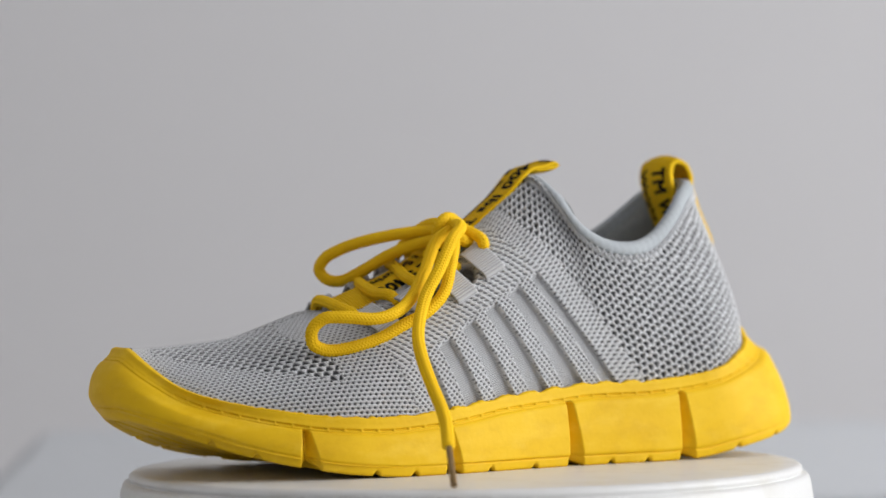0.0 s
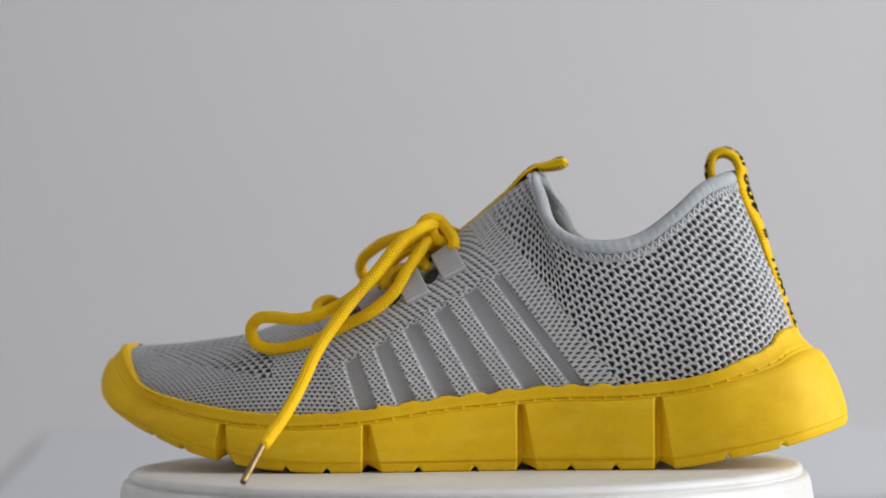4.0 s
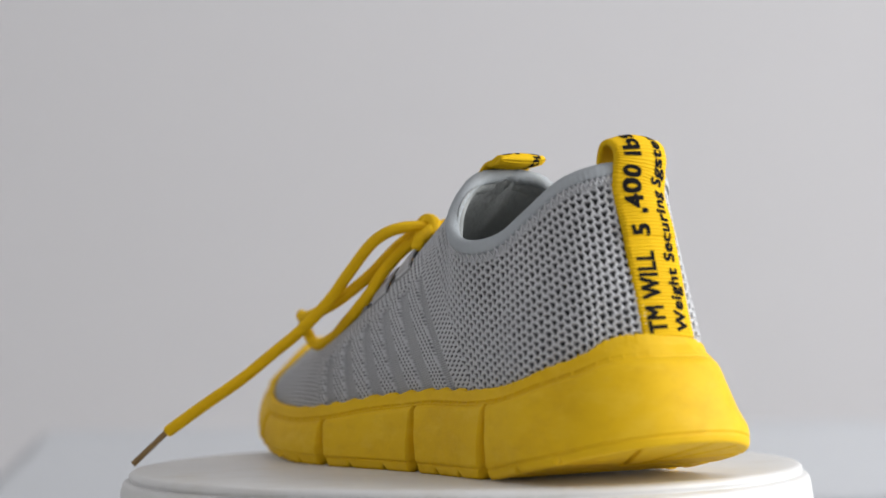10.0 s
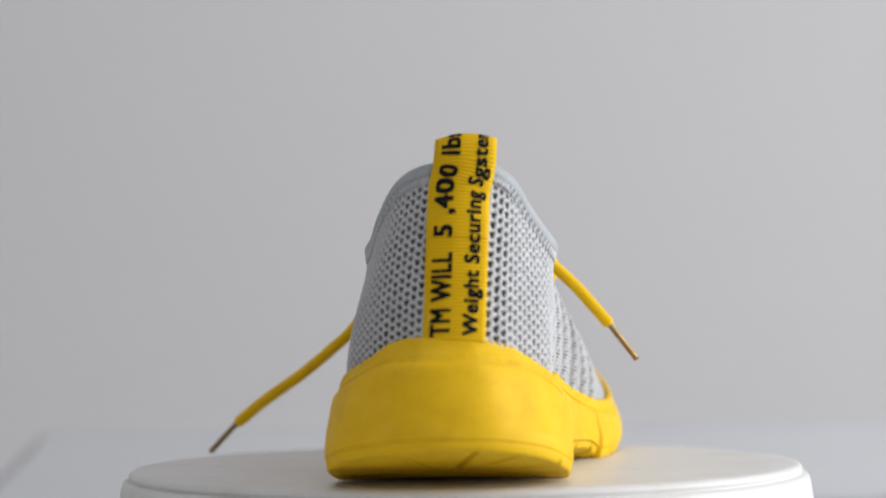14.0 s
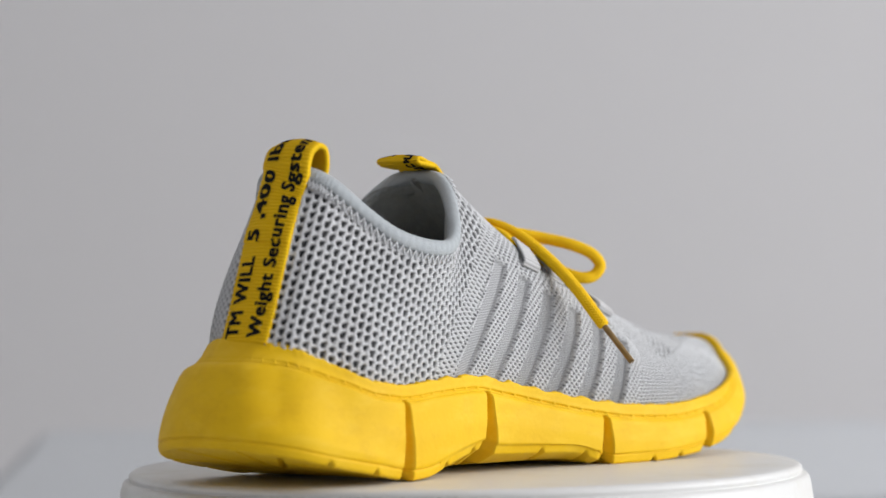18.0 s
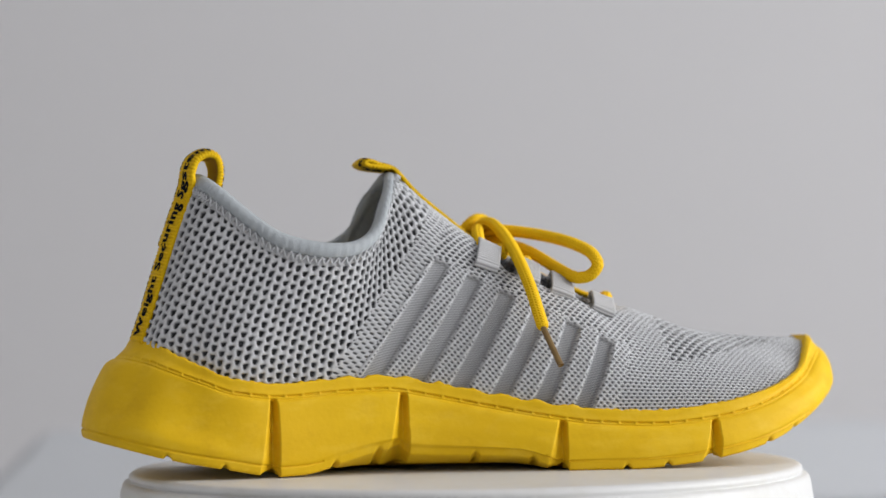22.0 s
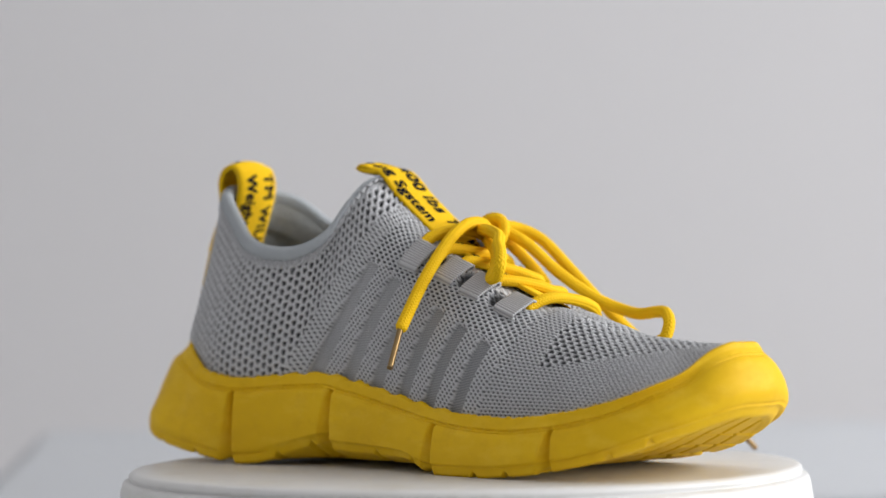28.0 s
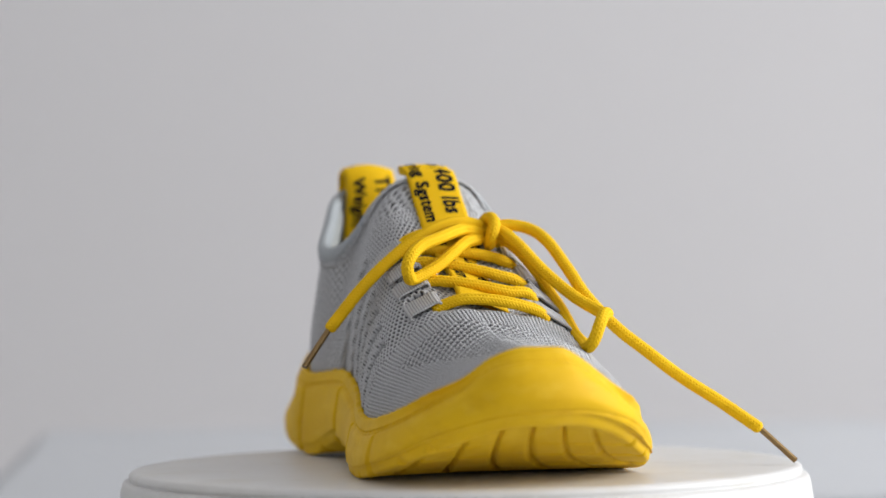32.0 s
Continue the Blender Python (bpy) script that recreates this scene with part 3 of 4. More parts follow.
        toes = vamp & (z > low_edge) & (u > back_edge) & (u < 0.1215)
        o_toe = wedges(fore, girth, 0.0036, 0.00185, 0.00140, 0.00080, True)
        o = np.where(heel, o_heel, np.where(trans, o_trans, np.where(zone, o_zone, np.where(toes, o_toe, np.where(eyestay, o_eye, o_vamp)))))
        r = np.where(zone, r_zone, np.where(vamp, -0.00022 * valley, 0.0))
        r = r - np.where(heel, 0.0011, np.where(toes, 0.0008, np.where(zone, 0.0004, np.where(trans, 0.0004, 0.0006)))) * np.where(zone, o * (1 - sunk), o)
        # cloth swells between the openings of the heel
        r = r + np.where(heel, 0.00012 * np.cos(2 * np.pi * along / (0.00258 if side else 0.0030)), 0)
        opening, relief = np.where(m, o, opening), np.where(m, r, relief)
    # between the lace tabs the closed cloth is dented and painted dark, for the shaded inside
    for c in SHADED_GAPS:
        d = np.sqrt(((u - c[0]) / 0.0036) ** 2 + ((v - c[1]) / 0.0050) ** 2 + ((z - c[2]) / 0.0050) ** 2)
        g = soft(1 - d, 0.5)
        opening, relief = np.maximum(opening, g), relief - 0.002 * g
    plain = smooth_step(0.0079, 0.0071, from_top) * (~IS_RIDGE)[None]
    opening, relief = opening * (1 - plain), relief * (1 - plain)
    return opening, relief, along, up


TABS_A = [(0.0025, 0.0208, 0.0755), (0.0155, 0.0226, 0.0661), (0.0300, 0.0215, 0.0592), (0.0456, 0.0188, 0.0532)]
TABS_B = [(0.0020, -0.0290, 0.0775), (0.0172, -0.0280, 0.0714), (0.0292, -0.0285, 0.0645), (0.0457, -0.0300, 0.0600)]
SHADED_GAPS = [tuple((np.array(p) + np.array(q)) / 2 + np.array((0.001, 0.0, 0.0015))) for t in (TABS_A, TABS_B) for p, q in zip(t[:-1], t[1:])]
OPENING, RELIEF, ALONG, UPWARD = knit_pattern(SURF)
SKIN = SURF + NORM * RELIEF[..., None]
upper = mesh_object("upper", SKIN, grid_faces(NQ, NS, close_cols=True), KNIT, sneaker, "light grey knitted upper with openwork and sunken bands")
for _n, _v in (("opening", OPENING), ("knit_along", ALONG), ("knit_up", UPWARD)):
    attribute(upper, _n, _v)


def lie(x, y, lift):
    """A point over the cloth at (x, y), lifted by so much."""
    top = SURF[NQ // 3 :: 2, ::3].reshape(-1, 3)
    near = np.argsort((top[:, 0] - x) ** 2 + (top[:, 1] - y) ** 2)[:12]
    return (x, y, float(np.mean(top[near, 2])) + lift)


# ---- inside of the shoe ----
LINING = varied("grey_lining", (0.27, 0.285, 0.28), (0.38, 0.395, 0.39), 420, 0.9, 1.0, 800)[0]
BINDING, _, _, _b = varied("grey_binding", (0.345, 0.375, 0.395), (0.415, 0.445, 0.465), 80, 0.7, 0.6, 2200)
YARN = varied("grey_thread", (0.50, 0.515, 0.53), (0.60, 0.61, 0.63), 300, 0.8)[0]
_rear = np.array([i for i in range(TOE, NS, 6) if US[i] < 0.06] + [i for i in range(0, TOE, 6) if US[i] < 0.06])
_down = NORM[::6][:, _rear].copy()
_w = smooth_step(0.45, 1.0, np.linspace(0, 1, len(_down)))[:, None, None] * smooth_step(-0.0295, -0.016, SURF[-1, _rear, 0])[None, :, None]
_down = _down * (1 - _w) + np.array((0.0, 0.0, 1.0)) * _w
inner = SURF[::6][:, _rear] - _down * 0.0031
inner[-1, :, 1] += 0.003 * smooth_step(-0.0285, -0.019, SURF[-1, _rear, 0]) * np.where(OUTER[_rear], -1, 1)
mesh_object("lining", inner, grid_faces(inner.shape[0], inner.shape[1])[:, ::-1], LINING, sneaker, "grey textile lining")


def tongue_lining():
    """Soft lining under the tongue, from the throat forwards."""
    rows = []
    for x in np.linspace(-0.0302, 0.030, 15):
        m = float(mid_line(x))
        rows.append([(x, m + y, lie(x, m + y, -0.0020 - 0.0020 * float(smooth_step(-0.0302, -0.020, x)))[2]) for y in np.linspace(-0.014, 0.014, 13)])
    return mesh_object("tongue_lining", np.array(rows), grid_faces(15, 13), LINING, sneaker, "grey textile lining of the tongue")


tongue_lining()


def insole():
    ring = (OUTLINE + INWARD * (INSET + 0.004)[:, None])[::10]
    c = np.stack([np.clip(ring[:, 0], -0.1, 0.1), mid_line(ring[:, 0])], 1)
    f = np.linspace(0, 1, 8)[:, None, None]
    xy = ring[None] * (1 - f) + c[None] * f
    z = (np.minimum(RIM, 0.034)[::10] - 0.003)[None, :, None] - 0.003 * f
    v = np.concatenate([xy, z], -1)
    return mesh_object("insole", v, grid_faces(8, len(ring), close_cols=True)[:, ::-1], LINING, sneaker, "grey padded insole")


insole()

# ---- collar binding with its zigzag seam ----
_b_cols = [i for i in range(NS) if not OUTER[i] and not IS_RIDGE[i]]
_a_cols = [i for i in range(NS) if OUTER[i] and not IS_RIDGE[i]]
LOOP = np.array(_b_cols + _a_cols)


def collar_frame(cols):
    top = SURF[-1, cols]
    down = SURF[-14, cols] - top
    down /= np.linalg.norm(down, axis=1)[:, None]
    nor = NORM[-8, cols]
    k = np.hanning(25)[:, None] / np.hanning(25).sum()
    pad = lambda x: np.concatenate([x[-12:], x, x[:12]])
    nor, down = (np.stack([np.convolve(pad(x)[:, j], k[:, 0], "valid") for j in range(3)], 1) for x in (nor, down))
    nor /= np.linalg.norm(nor, axis=1)[:, None]
    down /= np.linalg.norm(down, axis=1)[:, None]
    return top, down, nor


def collar():
    cols = LOOP[::3]
    top, down, nor = collar_frame(cols)
    prof = [(0.0046, 0.0002), (0.0044, 0.0009), (0.0036, 0.0013), (0.0025, 0.0015), (0.0012, 0.0014), (-0.0002, 0.0008), (-0.0010, -0.0004),
            (-0.0008, -0.0018), (0.0004, -0.0029), (0.0020, -0.0034), (0.0045, -0.0034), (0.0065, -0.0030)]
    v = np.stack([top + down * d + nor * o for d, o in prof], 1)
    fine = 0.00013 * np.sin(np.arange(len(cols)) * 1.9)[:, None, None] * nor[:, None]
    return mesh_object("collar_binding", v + fine, grid_faces(len(cols), len(prof), close_rows=True), BINDING, sneaker, "smooth grey elastic collar binding")


collar()


def collar_lining():
    """Band of lining that runs down inside the collar."""
    cols = LOOP[::4]
    top, down, nor = collar_frame(cols)
    prof = [(0.0036, -0.0034), (0.0060, -0.0046), (0.0100, -0.0050), (0.0150, -0.0046)]
    v = np.stack([top + down * d + nor * o for d, o in prof], 1)
    return mesh_object("collar_lining", v, grid_faces(len(cols), len(prof), close_rows=True), LINING, sneaker, "woven grey lining inside the collar")


collar_lining()


def tube(path, radius, sides=20, braid=0.0, ends=True, lobes=12, pitch=0.00125):
    """A round cord along a path; with braid, the strands stand proud in a lattice."""
    p = np.asarray(path)
    t = np.gradient(p, axis=0)
    t /= np.linalg.norm(t, axis=1)[:, None]
    ref = np.array((0, 0, 1.0)) if abs(t[0, 2]) < 0.9 else np.array((1.0, 0, 0))
    n0 = np.cross(t[0], ref)
    ns = [n0 / np.linalg.norm(n0)]
    for i in range(1, len(p)):
        w = ns[-1] - t[i] * np.dot(ns[-1], t[i])
        ns.append(w / np.linalg.norm(w))
    ns = np.array(ns)
    bs = np.cross(t, ns)
    s = np.concatenate([[0], np.cumsum(np.linalg.norm(np.diff(p, axis=0), axis=1))])
    a = np.linspace(0, 2 * np.pi, sides, endpoint=False)
    rad = np.full((len(p), sides), radius) * (1 if np.isscalar(radius) else 1)
    if braid:
        col = np.mod(a * lobes / (2 * np.pi), 2)
        zig = np.abs(col - 1)[None]
        k = np.sin(2 * np.pi * (s[:, None] / pitch + 0.9 * zig))
        rad = rad + braid * (k - 0.35 * np.cos(2 * np.pi * a * lobes / (2 * np.pi))[None])
    if ends:
        cap = np.minimum(1, np.sqrt(np.clip(1 - (1 - np.clip(np.minimum(s, s[-1] - s) / (radius * 0.8), 0, 1)) ** 2, 0.02, 1)))
        rad = rad * cap[:, None]
    v = p[:, None] + rad[..., None] * (np.cos(a)[None, :, None] * ns[:, None] + np.sin(a)[None, :, None] * bs[:, None])
    return v, grid_faces(len(p), sides, close_cols=True)


def seam():
    """Zigzag thread that holds the binding."""
    top, down, nor = collar_frame(LOOP)
    n = len(LOOP)
    teeth = 205
    at = np.linspace(6, n - 7, teeth).astype(int)
    pts = []
    for j, i in enumerate(at):
        d = 0.0044 if j % 2 else 0.0072
        pts.append(top[i] + down[i] * d + nor[i] * (0.0009 if j % 2 else 0.0003))
    path = []
    for p, q in zip(pts[:-1], pts[1:]):
        path += [p + (q - p) * f for f in (0.0, 0.33, 0.66)]
    v, f = tube(np.array(path), 0.00036, 6, ends=False)
    return mesh_object("zigzag_seam", v, f, YARN, sneaker, "light grey zigzag stitching")


seam()

# ---- yellow webbing tapes with black lettering ----
TAPE, _, _, _b = varied("yellow_tape", (0.74, 0.45, 0.003), (0.84, 0.53, 0.005), 90, 0.75, 0.4, 1500)
dull(_b, 0.2)
INK, _, _, _b = varied("black_ink", (0.008, 0.008, 0.008), (0.018, 0.018, 0.018), 200, 0.9)
dull(_b, 0.05)


def tape_frame(points, n):
    """Path of a tape, its outward side and the way across, from (x, y, z) control points."""
    p = spline(points, n)
    t = np.gradient(p, axis=0)
    t /= np.linalg.norm(t, axis=1)[:, None]
    across = np.tile((0.0, 1.0, 0.0), (n, 1))
    across -= t * np.sum(across * t, 1)[:, None]
    across /= np.linalg.norm(across, axis=1)[:, None]
    out = np.cross(t, across)
    s = np.concatenate([[0], np.cumsum(np.linalg.norm(np.diff(p, axis=0), axis=1))])
    return p, across, out, s


def tape(name, points, width, thick, label, step_at=None, arch=0.0, roll=0.0, dip=0.0, pinch=None):
    n = 620
    p, across, out, s = tape_frame(points, n)
    across = across + out * (roll * smooth_step(0.018, 0.032, s) - dip * smooth_step(0.062, 0.080, s))[:, None]
    across /= np.linalg.norm(across, axis=1)[:, None]
    out = np.cross(np.gradient(p, axis=0), across)
    out /= np.linalg.norm(out, axis=1)[:, None]
    arch = np.full(n, arch)
    if pinch:
        arch = arch + pinch[1] * np.exp(-(((s - pinch[0]) / 0.009) ** 2))
    ribs = 0.00046 * np.abs(np.sin(np.pi * s / 0.00125))
    lift = np.zeros(n) if step_at is None else 0.0005 * smooth_step(step_at - 0.0002, step_at + 0.0002, s)
    f = np.linspace(-1, 1, 13)
    rows = []
    for k in f:
        bend = -arch * k * k
        rim = 0.00018 * (abs(k) > 0.86)
        rows.append(p + across * (k * width / 2) + out * (thick / 2 + bend + rim + ribs + lift)[:, None])
    for k in f[::-1]:
        rows.append(p + across * (k * width / 2) + out * (-thick / 2 - arch * k * k)[:, None])
    v = np.stack(rows, 1)
    ob = mesh_object(name, v, grid_faces(n, len(rows), close_cols=True), TAPE, sneaker, label, smooth=True)
    return ob, (p, across, out, s, lift, arch, width, thick)


def lettering(words, start, length, height, offset, fr, parent):
    """Raised black letters that follow a tape: start and length along it, offset across it."""
    p, across, out, s, lift, arch, width, thick = fr
    cu = bpy.data.curves.new("lettering", "FONT")
    cu.body, cu.size, cu.extrude, cu.resolution_u, cu.space_character, cu.offset = words, 1.0, 0.0, 3, 1.08, 0.0
    tmp = bpy.data.objects.new("tmp", cu)
    scene.collection.objects.link(tmp)
    bpy.context.view_layer.update()
    me = bpy.data.meshes.new_from_object(tmp.evaluated_get(bpy.context.evaluated_depsgraph_get()))
    bpy.data.objects.remove(tmp)
    bm = bmesh.new()
    bm.from_mesh(me)
    bpy.data.meshes.remove(me)
    bmesh.ops.triangulate(bm, faces=bm.faces[:])
    long_edges = [e for e in bm.edges if e.calc_length() > 0.12]
    if long_edges:
        bmesh.ops.subdivide_edges(bm, edges=long_edges, cuts=3)
    base = bm.faces[:]
    for dx, dy in ((0.08, 0.0), (0.0, 0.06), (0.08, 0.06), (0.04, 0.03)):
        more = bmesh.ops.duplicate(bm, geom=base)
        for q in more["geom"]:
            if isinstance(q, bmesh.types.BMVert):
                q.co.x += dx
                q.co.y += dy
    xs = [q.co.x for q in bm.verts]
    x0, x1 = min(xs), max(xs)
    cap = 0.70
    for q in bm.verts:
        a = start + (q.co.x - x0) / (x1 - x0) * length
        y = offset + (q.co.y / cap - 0.5) * height
        i = min(max(int(np.searchsorted(s, a)) - 1, 0), len(s) - 2)
        g = min(max((a - s[i]) / (s[i + 1] - s[i]), 0), 1)
        c = p[i] * (1 - g) + p[i + 1] * g
        k = y / (width / 2)
        lf = lift[i] * (1 - g) + lift[i + 1] * g
        q.co = Vector(c + across[i] * y + out[i] * (thick / 2 - arch[i] * k * k + lf + 0.00050))
    return part("lettering", bm, INK, parent, "black printed lettering")


HEEL_PTS = [(-0.1245, -0.0050, 0.0485), (-0.1211, -0.0052, 0.0580), (-0.1165, -0.0056, 0.0727), (-0.1117, -0.0060, 0.0877), (-0.1077, -0.0064, 0.0990),
            (-0.1061, -0.0077, 0.1048), (-0.1056, -0.0083, 0.1090), (-0.1034, -0.0085, 0.1136), (-0.0986, -0.0085, 0.1160), (-0.0944, -0.0083, 0.1145),
            (-0.0927, -0.0080, 0.1100), (-0.0932, -0.0075, 0.1040), (-0.0965, -0.0072, 0.0950), (-0.1010, -0.0070, 0.0840), (-0.1045, -0.0068, 0.0760)]
heel_tape, HF = tape("heel_pull_tape", HEEL_PTS, 0.0206, 0.0009, "yellow woven pull tape up the heel", step_at=0.0355, arch=0.0021, pinch=(0.0510, 0.0014))
lettering("TM WILL", 0.0010, 0.0290, 0.0064, 0.0044, HF, heel_tape)
lettering("5 ,400 lbs", 0.0352, 0.0395, 0.0060, 0.0044, HF, heel_tape)
lettering("Weight Securing Sgstem", 0.0015, 0.0740, 0.0047, -0.0054, HF, heel_tape)
lettering("TM WILL", 0.0820, 0.0290, 0.0064, 0.0044, HF, heel_tape)
lettering("Weight", 0.0820, 0.0210, 0.0047, -0.0054, HF, heel_tape)

LOOP_PTS = [(-0.0300, -0.0030, 0.1095), (-0.0345, -0.0030, 0.1099), (-0.0383, -0.0028, 0.1106), (-0.0400, -0.0028, 0.1120), (-0.0381, -0.0028, 0.1134),
            (-0.0330, -0.0029, 0.1120), (-0.0276, -0.0030, 0.1105)]


def over(x, lift):
    """A point on the middle line, clear of the cloth under a tape's whole width."""
    y = float(mid_line(x)) + 0.0045 * float(smooth_step(0.004, 0.030, x))
    return (x, y, max(lie(x, y + d, 0.0)[2] for d in (-0.004, 0.0, 0.004)) + lift)


TONGUE_PTS = LOOP_PTS + [over(x, 0.0013) for x in (-0.0184, -0.0110, -0.0033, 0.006, 0.016, 0.026, 0.036, 0.045, 0.0500)]

tongue_tape, TF = tape("tongue_tape", TONGUE_PTS, 0.0190, 0.0009, "yellow woven tape with a folded pull loop", arch=0.0010, roll=0.09, dip=0.36)
lettering("5 ,400 lbs", 0.0120, 0.0375, 0.0064, 0.0044, TF, tongue_tape)
lettering("Securing Sgstem", -0.0020, 0.0560, 0.0047, -0.0048, TF, tongue_tape)
lettering("TM WILL 5,400", 0.0530, 0.0490, 0.0064, 0.0044, TF, tongue_tape)
lettering("Weight Securing", 0.0580, 0.0450, 0.0047, -0.0048, TF, tongue_tape)

# ---- lace tabs ----
RIBBON, _n, _l, _b = varied("grey_ribbon", (0.45, 0.45, 0.455), (0.52, 0.52, 0.525), 120, 0.75, 0.4, 1600)
# shade in the grooves between the ribs is painted as a darker grey
_rib_shade, _mix = _n.new("ShaderNodeAttribute"), _n.new("ShaderNodeMix")
_rib_shade.attribute_name, _mix.data_type = "rib", "RGBA"
_mix.inputs[6].default_value = (0.30, 0.30, 0.305, 1)
_l.new(_b.inputs["Base Color"].links[0].from_socket, _mix.inputs[7])
_l.new(_rib_shade.outputs["Fac"], _mix.inputs[0])
_l.new(_mix.outputs[2], _b.inputs["Base Color"])


def lace_tab(c, outer):
    """A folded loop of ribbed ribbon across the eyestay."""
    s = 1 if outer else -1
    c = np.array(c)
    # square to the cloth, pointing up towards the laces
    flat, nflat = SURF.reshape(-1, 3), NORM.reshape(-1, 3)
    near = np.argsort(np.sum((flat - c) ** 2, axis=1))[:400]
    nrm = nflat[near].mean(0)
    nrm /= np.linalg.norm(nrm)
    slope = np.array((0.55, -0.70, 0.90)) if outer else np.array((0.24, 1.12, 0.50))
    if outer:
        slope = slope - nrm * np.dot(slope, nrm)
        c = flat[near[:40]].mean(0)
    slope /= np.linalg.norm(slope)
    if not outer:
        nrm = np.cross(slope, np.cross(nrm, slope))
        nrm /= np.linalg.norm(nrm)
        c = c + nrm * max(0.0, float(np.dot(flat[near[:40]].mean(0) - c, nrm)))
    side = np.cross(slope, nrm)
    side /= np.linalg.norm(side)
    # the cloth under the tab as a smooth height field over the tangent plane
    wide = flat[np.sum((flat - c) ** 2, axis=1) < 0.0085**2] - c
    ga, gb, gh = wide @ slope, wide @ side, wide @ nrm
    basis = lambda a, b: np.stack([np.ones_like(a), a, b, a * a, a * b, b * b], -1)
    co = np.linalg.lstsq(basis(ga, gb), gh, rcond=None)[0] * (1.0 if outer else 0.65)
    prof = spline([(-0.0052, -0.0011), (-0.0062, -0.0004), (-0.0064, 0.0005), (-0.0056, 0.0009), (-0.0030, 0.0010), (0.0, 0.0011), (0.0036, 0.0015), (0.0062, 0.0020), (0.0074, 0.0018),
                   (0.0076, 0.0006), (0.0066, 0.0000), (0.0050, -0.0003)], 230)
    prof[:, 0] *= 1.0 if outer else 0.84
    slant = np.gradient(prof, axis=0)
    slant /= np.linalg.norm(slant, axis=1)[:, None]
    face = np.stack([-slant[:, 1], slant[:, 0]], 1)
    f = np.linspace(-1, 1, 15)
    w = 0.0047 if outer else 0.0045
    run = np.concatenate([[0], np.cumsum(np.linalg.norm(np.diff(prof, axis=0), axis=1))])
    rib = np.abs(np.sin(run * np.pi / 0.00098)) ** 0.7
    rows = [(prof + face * (0.00030 + 0.00042 * rib)[:, None], k * w) for k in f] + [(prof - face * 0.00032, k * w) for k in f[::-1]]
    v = []
    for pq, b in rows:
        a = pq[:, 0]
        h = basis(a, b + 0 * a) @ co + pq[:, 1]
        v.append(c + a[:, None] * slope + b * side + h[:, None] * nrm)
    v = np.stack(v, 1)
    ob = mesh_object("lace_tab", v, grid_faces(230, 30, close_cols=True), RIBBON, sneaker, "light grey ribbed ribbon lace loop")
    # low values mark the grooves that get the painted shade
    attribute(ob, "rib", np.tile(np.clip(2.0 * rib - 0.5, 0, 1)[:, None], (1, 30)))
    return ob


for _c in TABS_A:
    lace_tab(_c, True)
for _c in TABS_B:
    lace_tab(_c, False)

# ---- laces ----
LACE, _, _, _b = varied("yellow_lace", (0.82, 0.49, 0.002), (0.93, 0.585, 0.004), 250, 0.7, 0.4, 2400)
dull(_b, 0.25)
BRASS = varied("aged_brass", (0.20, 0.125, 0.055), (0.34, 0.23, 0.10), 150, 0.36, 0.2, 900, metal=0.85)[0]
CORD = 0.00212


def cord(name, points, label="", radius=CORD):
    length = np.sum(np.linalg.norm(np.diff(np.array(points), axis=0), axis=1))
    v, f = tube(spline(points, max(24, int(length / 0.00021))), radius, 60, braid=0.00016)
    return mesh_object(name, v, f, LACE, sneaker, label)


def aglet(parent, a, b):
    a, b = np.array(a), np.array(b)
    path = a + (b - a) * np.linspace(0, 1, 24)[:, None]
    v, f = tube(path, 0.00112, 16, ends=False)
    c = [path[-1] + (path[-1] - path[-2]) * 0.01]
    n = len(v.reshape(-1, 3))
    verts = np.concatenate([v.reshape(-1, 3), c])
    cap = [[n - 16 + i, n - 16 + (i + 1) % 16, n, n] for i in range(16)]
    bm = bmesh.new()
    vs = [bm.verts.new(q) for q in verts]
    for q in f:
        bm.faces.new([vs[i] for i in q])
    for q in cap:
        bm.faces.new([vs[i] for i in q[:3]])
    for q in bm.faces:
        q.smooth = True
    return part("aglet", bm, BRASS, parent, "worn brass-coloured metal lace tip")


end_a = cord("lace_end", [(0.0085, 0.0080, 0.0885), (0.0101, 0.0160, 0.0890), (0.0128, 0.0225, 0.0876), (0.0186, 0.0270, 0.0835), (0.0276, 0.0325, 0.0722), (0.0357, 0.0365, 0.0621), (0.0435, 0.0455, 0.0502),
                          (0.0472, 0.0545, 0.0424), (0.0500, 0.0665, 0.0329), (0.0540, 0.0825, 0.0221), (0.0594, 0.0946, 0.0128)], "free end of the yellow braided lace")
aglet(end_a, (0.0592, 0.0942, 0.0132), (0.0640, 0.1058, 0.0015))
end_b = cord("lace_end", [(0.0085, 0.0060, 0.0885), (0.0092, -0.0010, 0.0900), (0.0100, -0.0090, 0.0893), (0.0113, -0.0200, 0.0845), (0.0127, -0.0320, 0.0758), (0.0136, -0.0430, 0.0655),
                          (0.0140, -0.0505, 0.0568), (0.0143, -0.0556, 0.0508)], "free end of the yellow braided lace")
aglet(end_b, (0.0141, -0.0550, 0.0516), (0.0173, -0.0653, 0.0380))
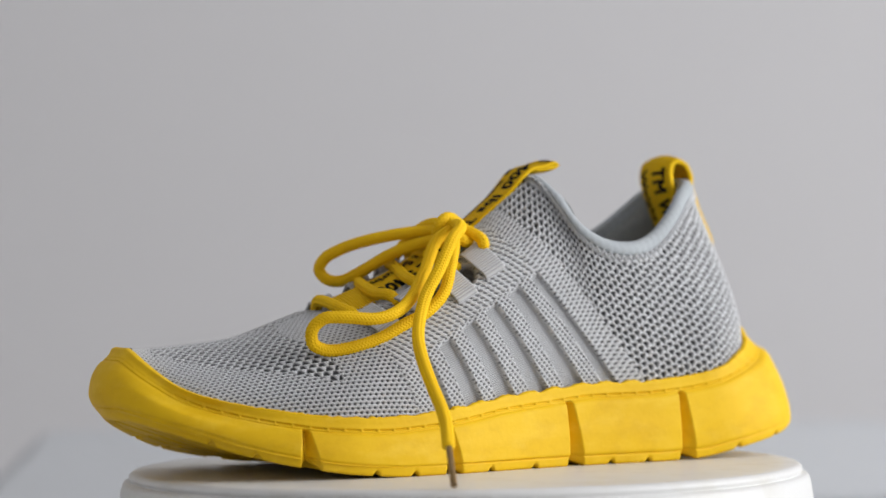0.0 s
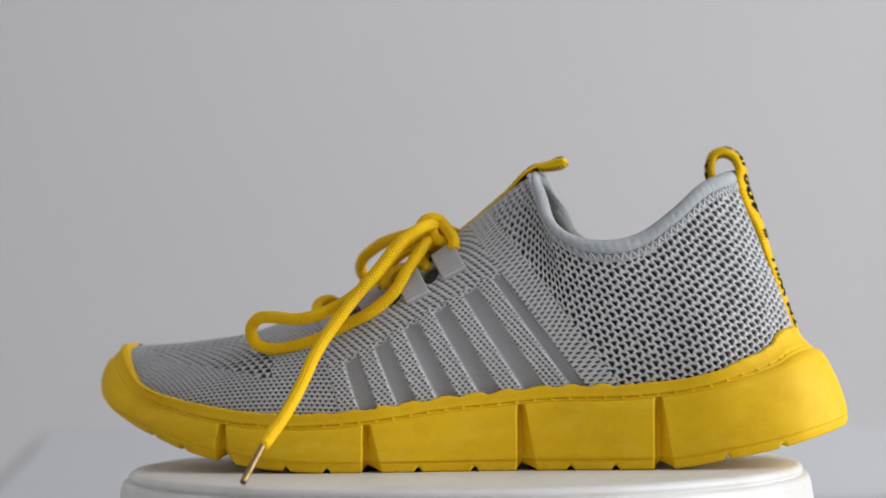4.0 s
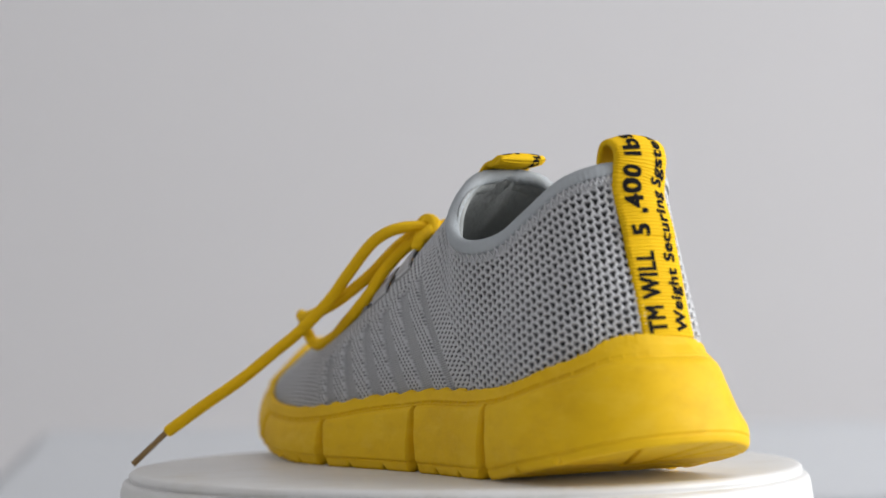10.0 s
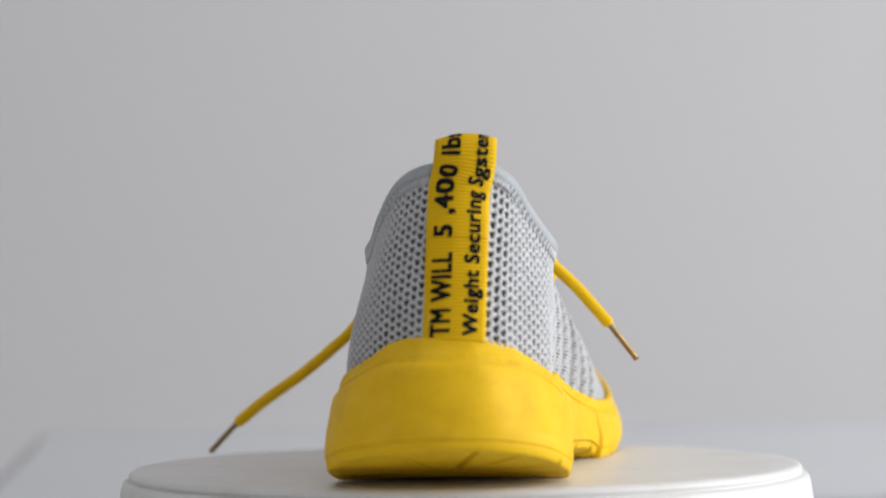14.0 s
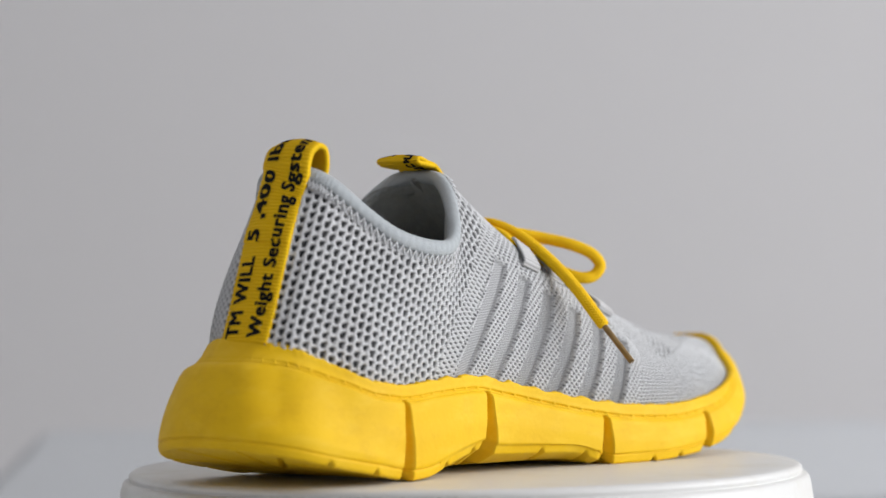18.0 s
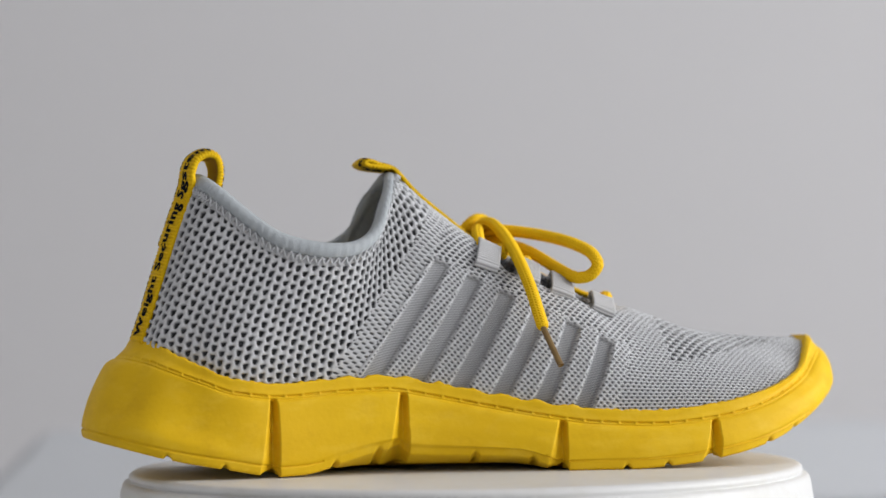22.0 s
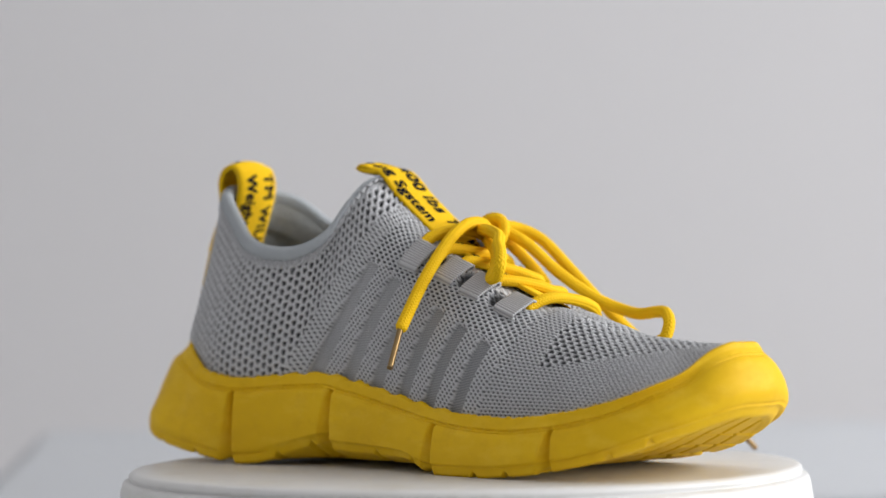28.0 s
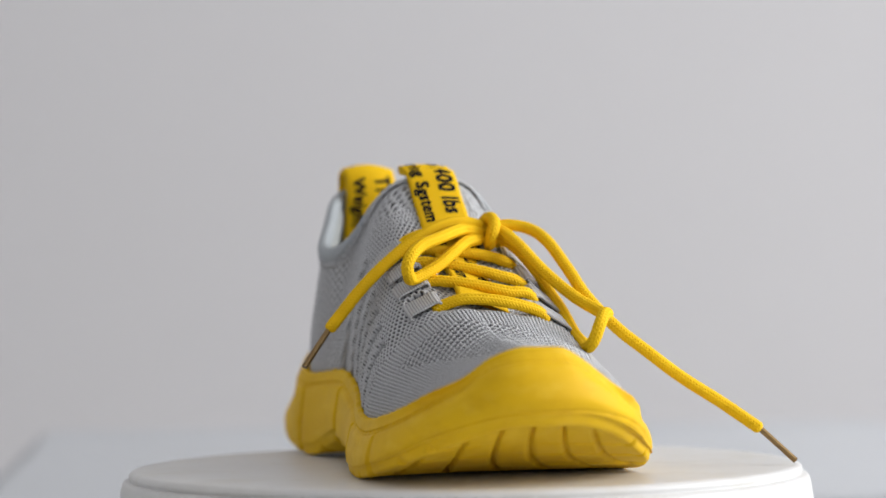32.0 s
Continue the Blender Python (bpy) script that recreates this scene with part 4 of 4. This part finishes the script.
cord("bow_loop", [(0.0085, 0.0070, 0.0862), (0.0115, 0.0115, 0.0868), (0.0189, 0.0150, 0.0827), (0.0285, 0.0230, 0.0712), (0.0392, 0.0315, 0.0614), (0.0480, 0.0360, 0.0570), (0.0556, 0.0360, 0.0553), (0.0660, 0.0325, 0.0560),
                  (0.0718, 0.0290, 0.0556), (0.0750, 0.0262, 0.0520), (0.0742, 0.0245, 0.0470), (0.0700, 0.0243, 0.0447), (0.0655, 0.0247, 0.0443), (0.0588, 0.0262, 0.0454), (0.0487, 0.0270, 0.0483), (0.0383, 0.0278, 0.0535),
                  (0.0310, 0.0285, 0.0570), (0.0225, 0.0268, 0.0640), (0.0176, 0.0230, 0.0725), (0.0115, 0.0155, 0.0822), (0.0085, 0.0090, 0.0850)], "large loop of the yellow lace bow")
cord("bow_loop", [(0.0090, 0.0060, 0.0860), (0.0127, -0.0030, 0.0872), (0.0200, -0.0085, 0.0865), (0.0300, -0.0170, 0.0842), (0.0366, -0.0262, 0.0812), (0.0412, -0.0315, 0.0776), (0.0424, -0.0337, 0.0736),
                  (0.0402, -0.0325, 0.0700), (0.0360, -0.0300, 0.0690), (0.0308, -0.0200, 0.0730), (0.0240, -0.0105, 0.0788), (0.0158, -0.0030, 0.0826), (0.0095, 0.0050, 0.0840)], "small loop of the yellow lace bow")
_k = np.linspace(np.pi, 3 * np.pi, 13)
cord("knot_wrap", [(0.0096 + 0.0046 * math.cos(a), 0.0082 + 0.0008 * math.sin(2 * a), 0.0868 + 0.0050 * math.sin(a)) for a in _k], "tight wrap of the lace knot")
cord("knot_wrap", [(0.0066 + 0.0032 * math.cos(a), 0.0108 - 0.0026 * math.sin(a), 0.0868 + 0.0040 * math.sin(a + 0.5)) for a in _k], "tight wrap of the lace knot")
cord("knot_strand", [(0.0010, 0.0190, 0.0795), (0.0008, 0.0175, 0.0832), (0.0030, 0.0130, 0.0862), (0.0065, 0.0080, 0.0880), (0.0095, 0.0040, 0.0850)], "lace strand into the knot")
cord("knot_strand", [(0.0005, -0.0255, 0.0800), (0.0010, -0.0200, 0.0842), (0.0035, -0.0110, 0.0868), (0.0060, -0.0020, 0.0872), (0.0080, 0.0060, 0.0850)], "lace strand into the knot")

# four rows across the tongue
ROWS = [((0.0478, -0.0262), (0.0490, -0.0232), (0.0518, -0.0160), (0.0535, -0.0060), (0.0538, 0.0040), (0.0520, 0.0120), (0.0500, 0.0160)),
        ((0.0300, -0.0258), (0.0314, -0.0226), (0.0350, -0.0140), (0.0378, -0.0040), (0.0386, 0.0050), (0.0370, 0.0130), (0.0350, 0.0170)),
        ((0.0178, -0.0250), (0.0188, -0.0218), (0.0220, -0.0110), (0.0250, -0.0010), (0.0268, 0.0060), (0.0268, 0.0120), (0.0250, 0.0165)),
        ((0.0085, -0.0250), (0.0098, -0.0215), (0.0118, -0.0100), (0.0130, 0.0010), (0.0132, 0.0080), (0.0126, 0.0130), (0.0105, 0.0175))]
for _r in ROWS:
    cord("crossing_lace", [lie(x, y, h) for (x, y), h in zip(_r, (-0.0010, 0.0014, 0.0034, 0.0038, 0.0036, 0.0018, -0.0010))], "yellow braided lace across the tongue", 0.0020)


def motions():
    heading = 209.7
    rows = [(float(t), pose(0, 0, TOP, 0, 0, heading - RATE * t)) for t in range(0, 33)]
    walk(sneaker, rows)
    walk(turntable, [(float(t), pose(0.0006, 0, TOP, 0, 0, -RATE * t)) for t in range(0, 33)])


motions()
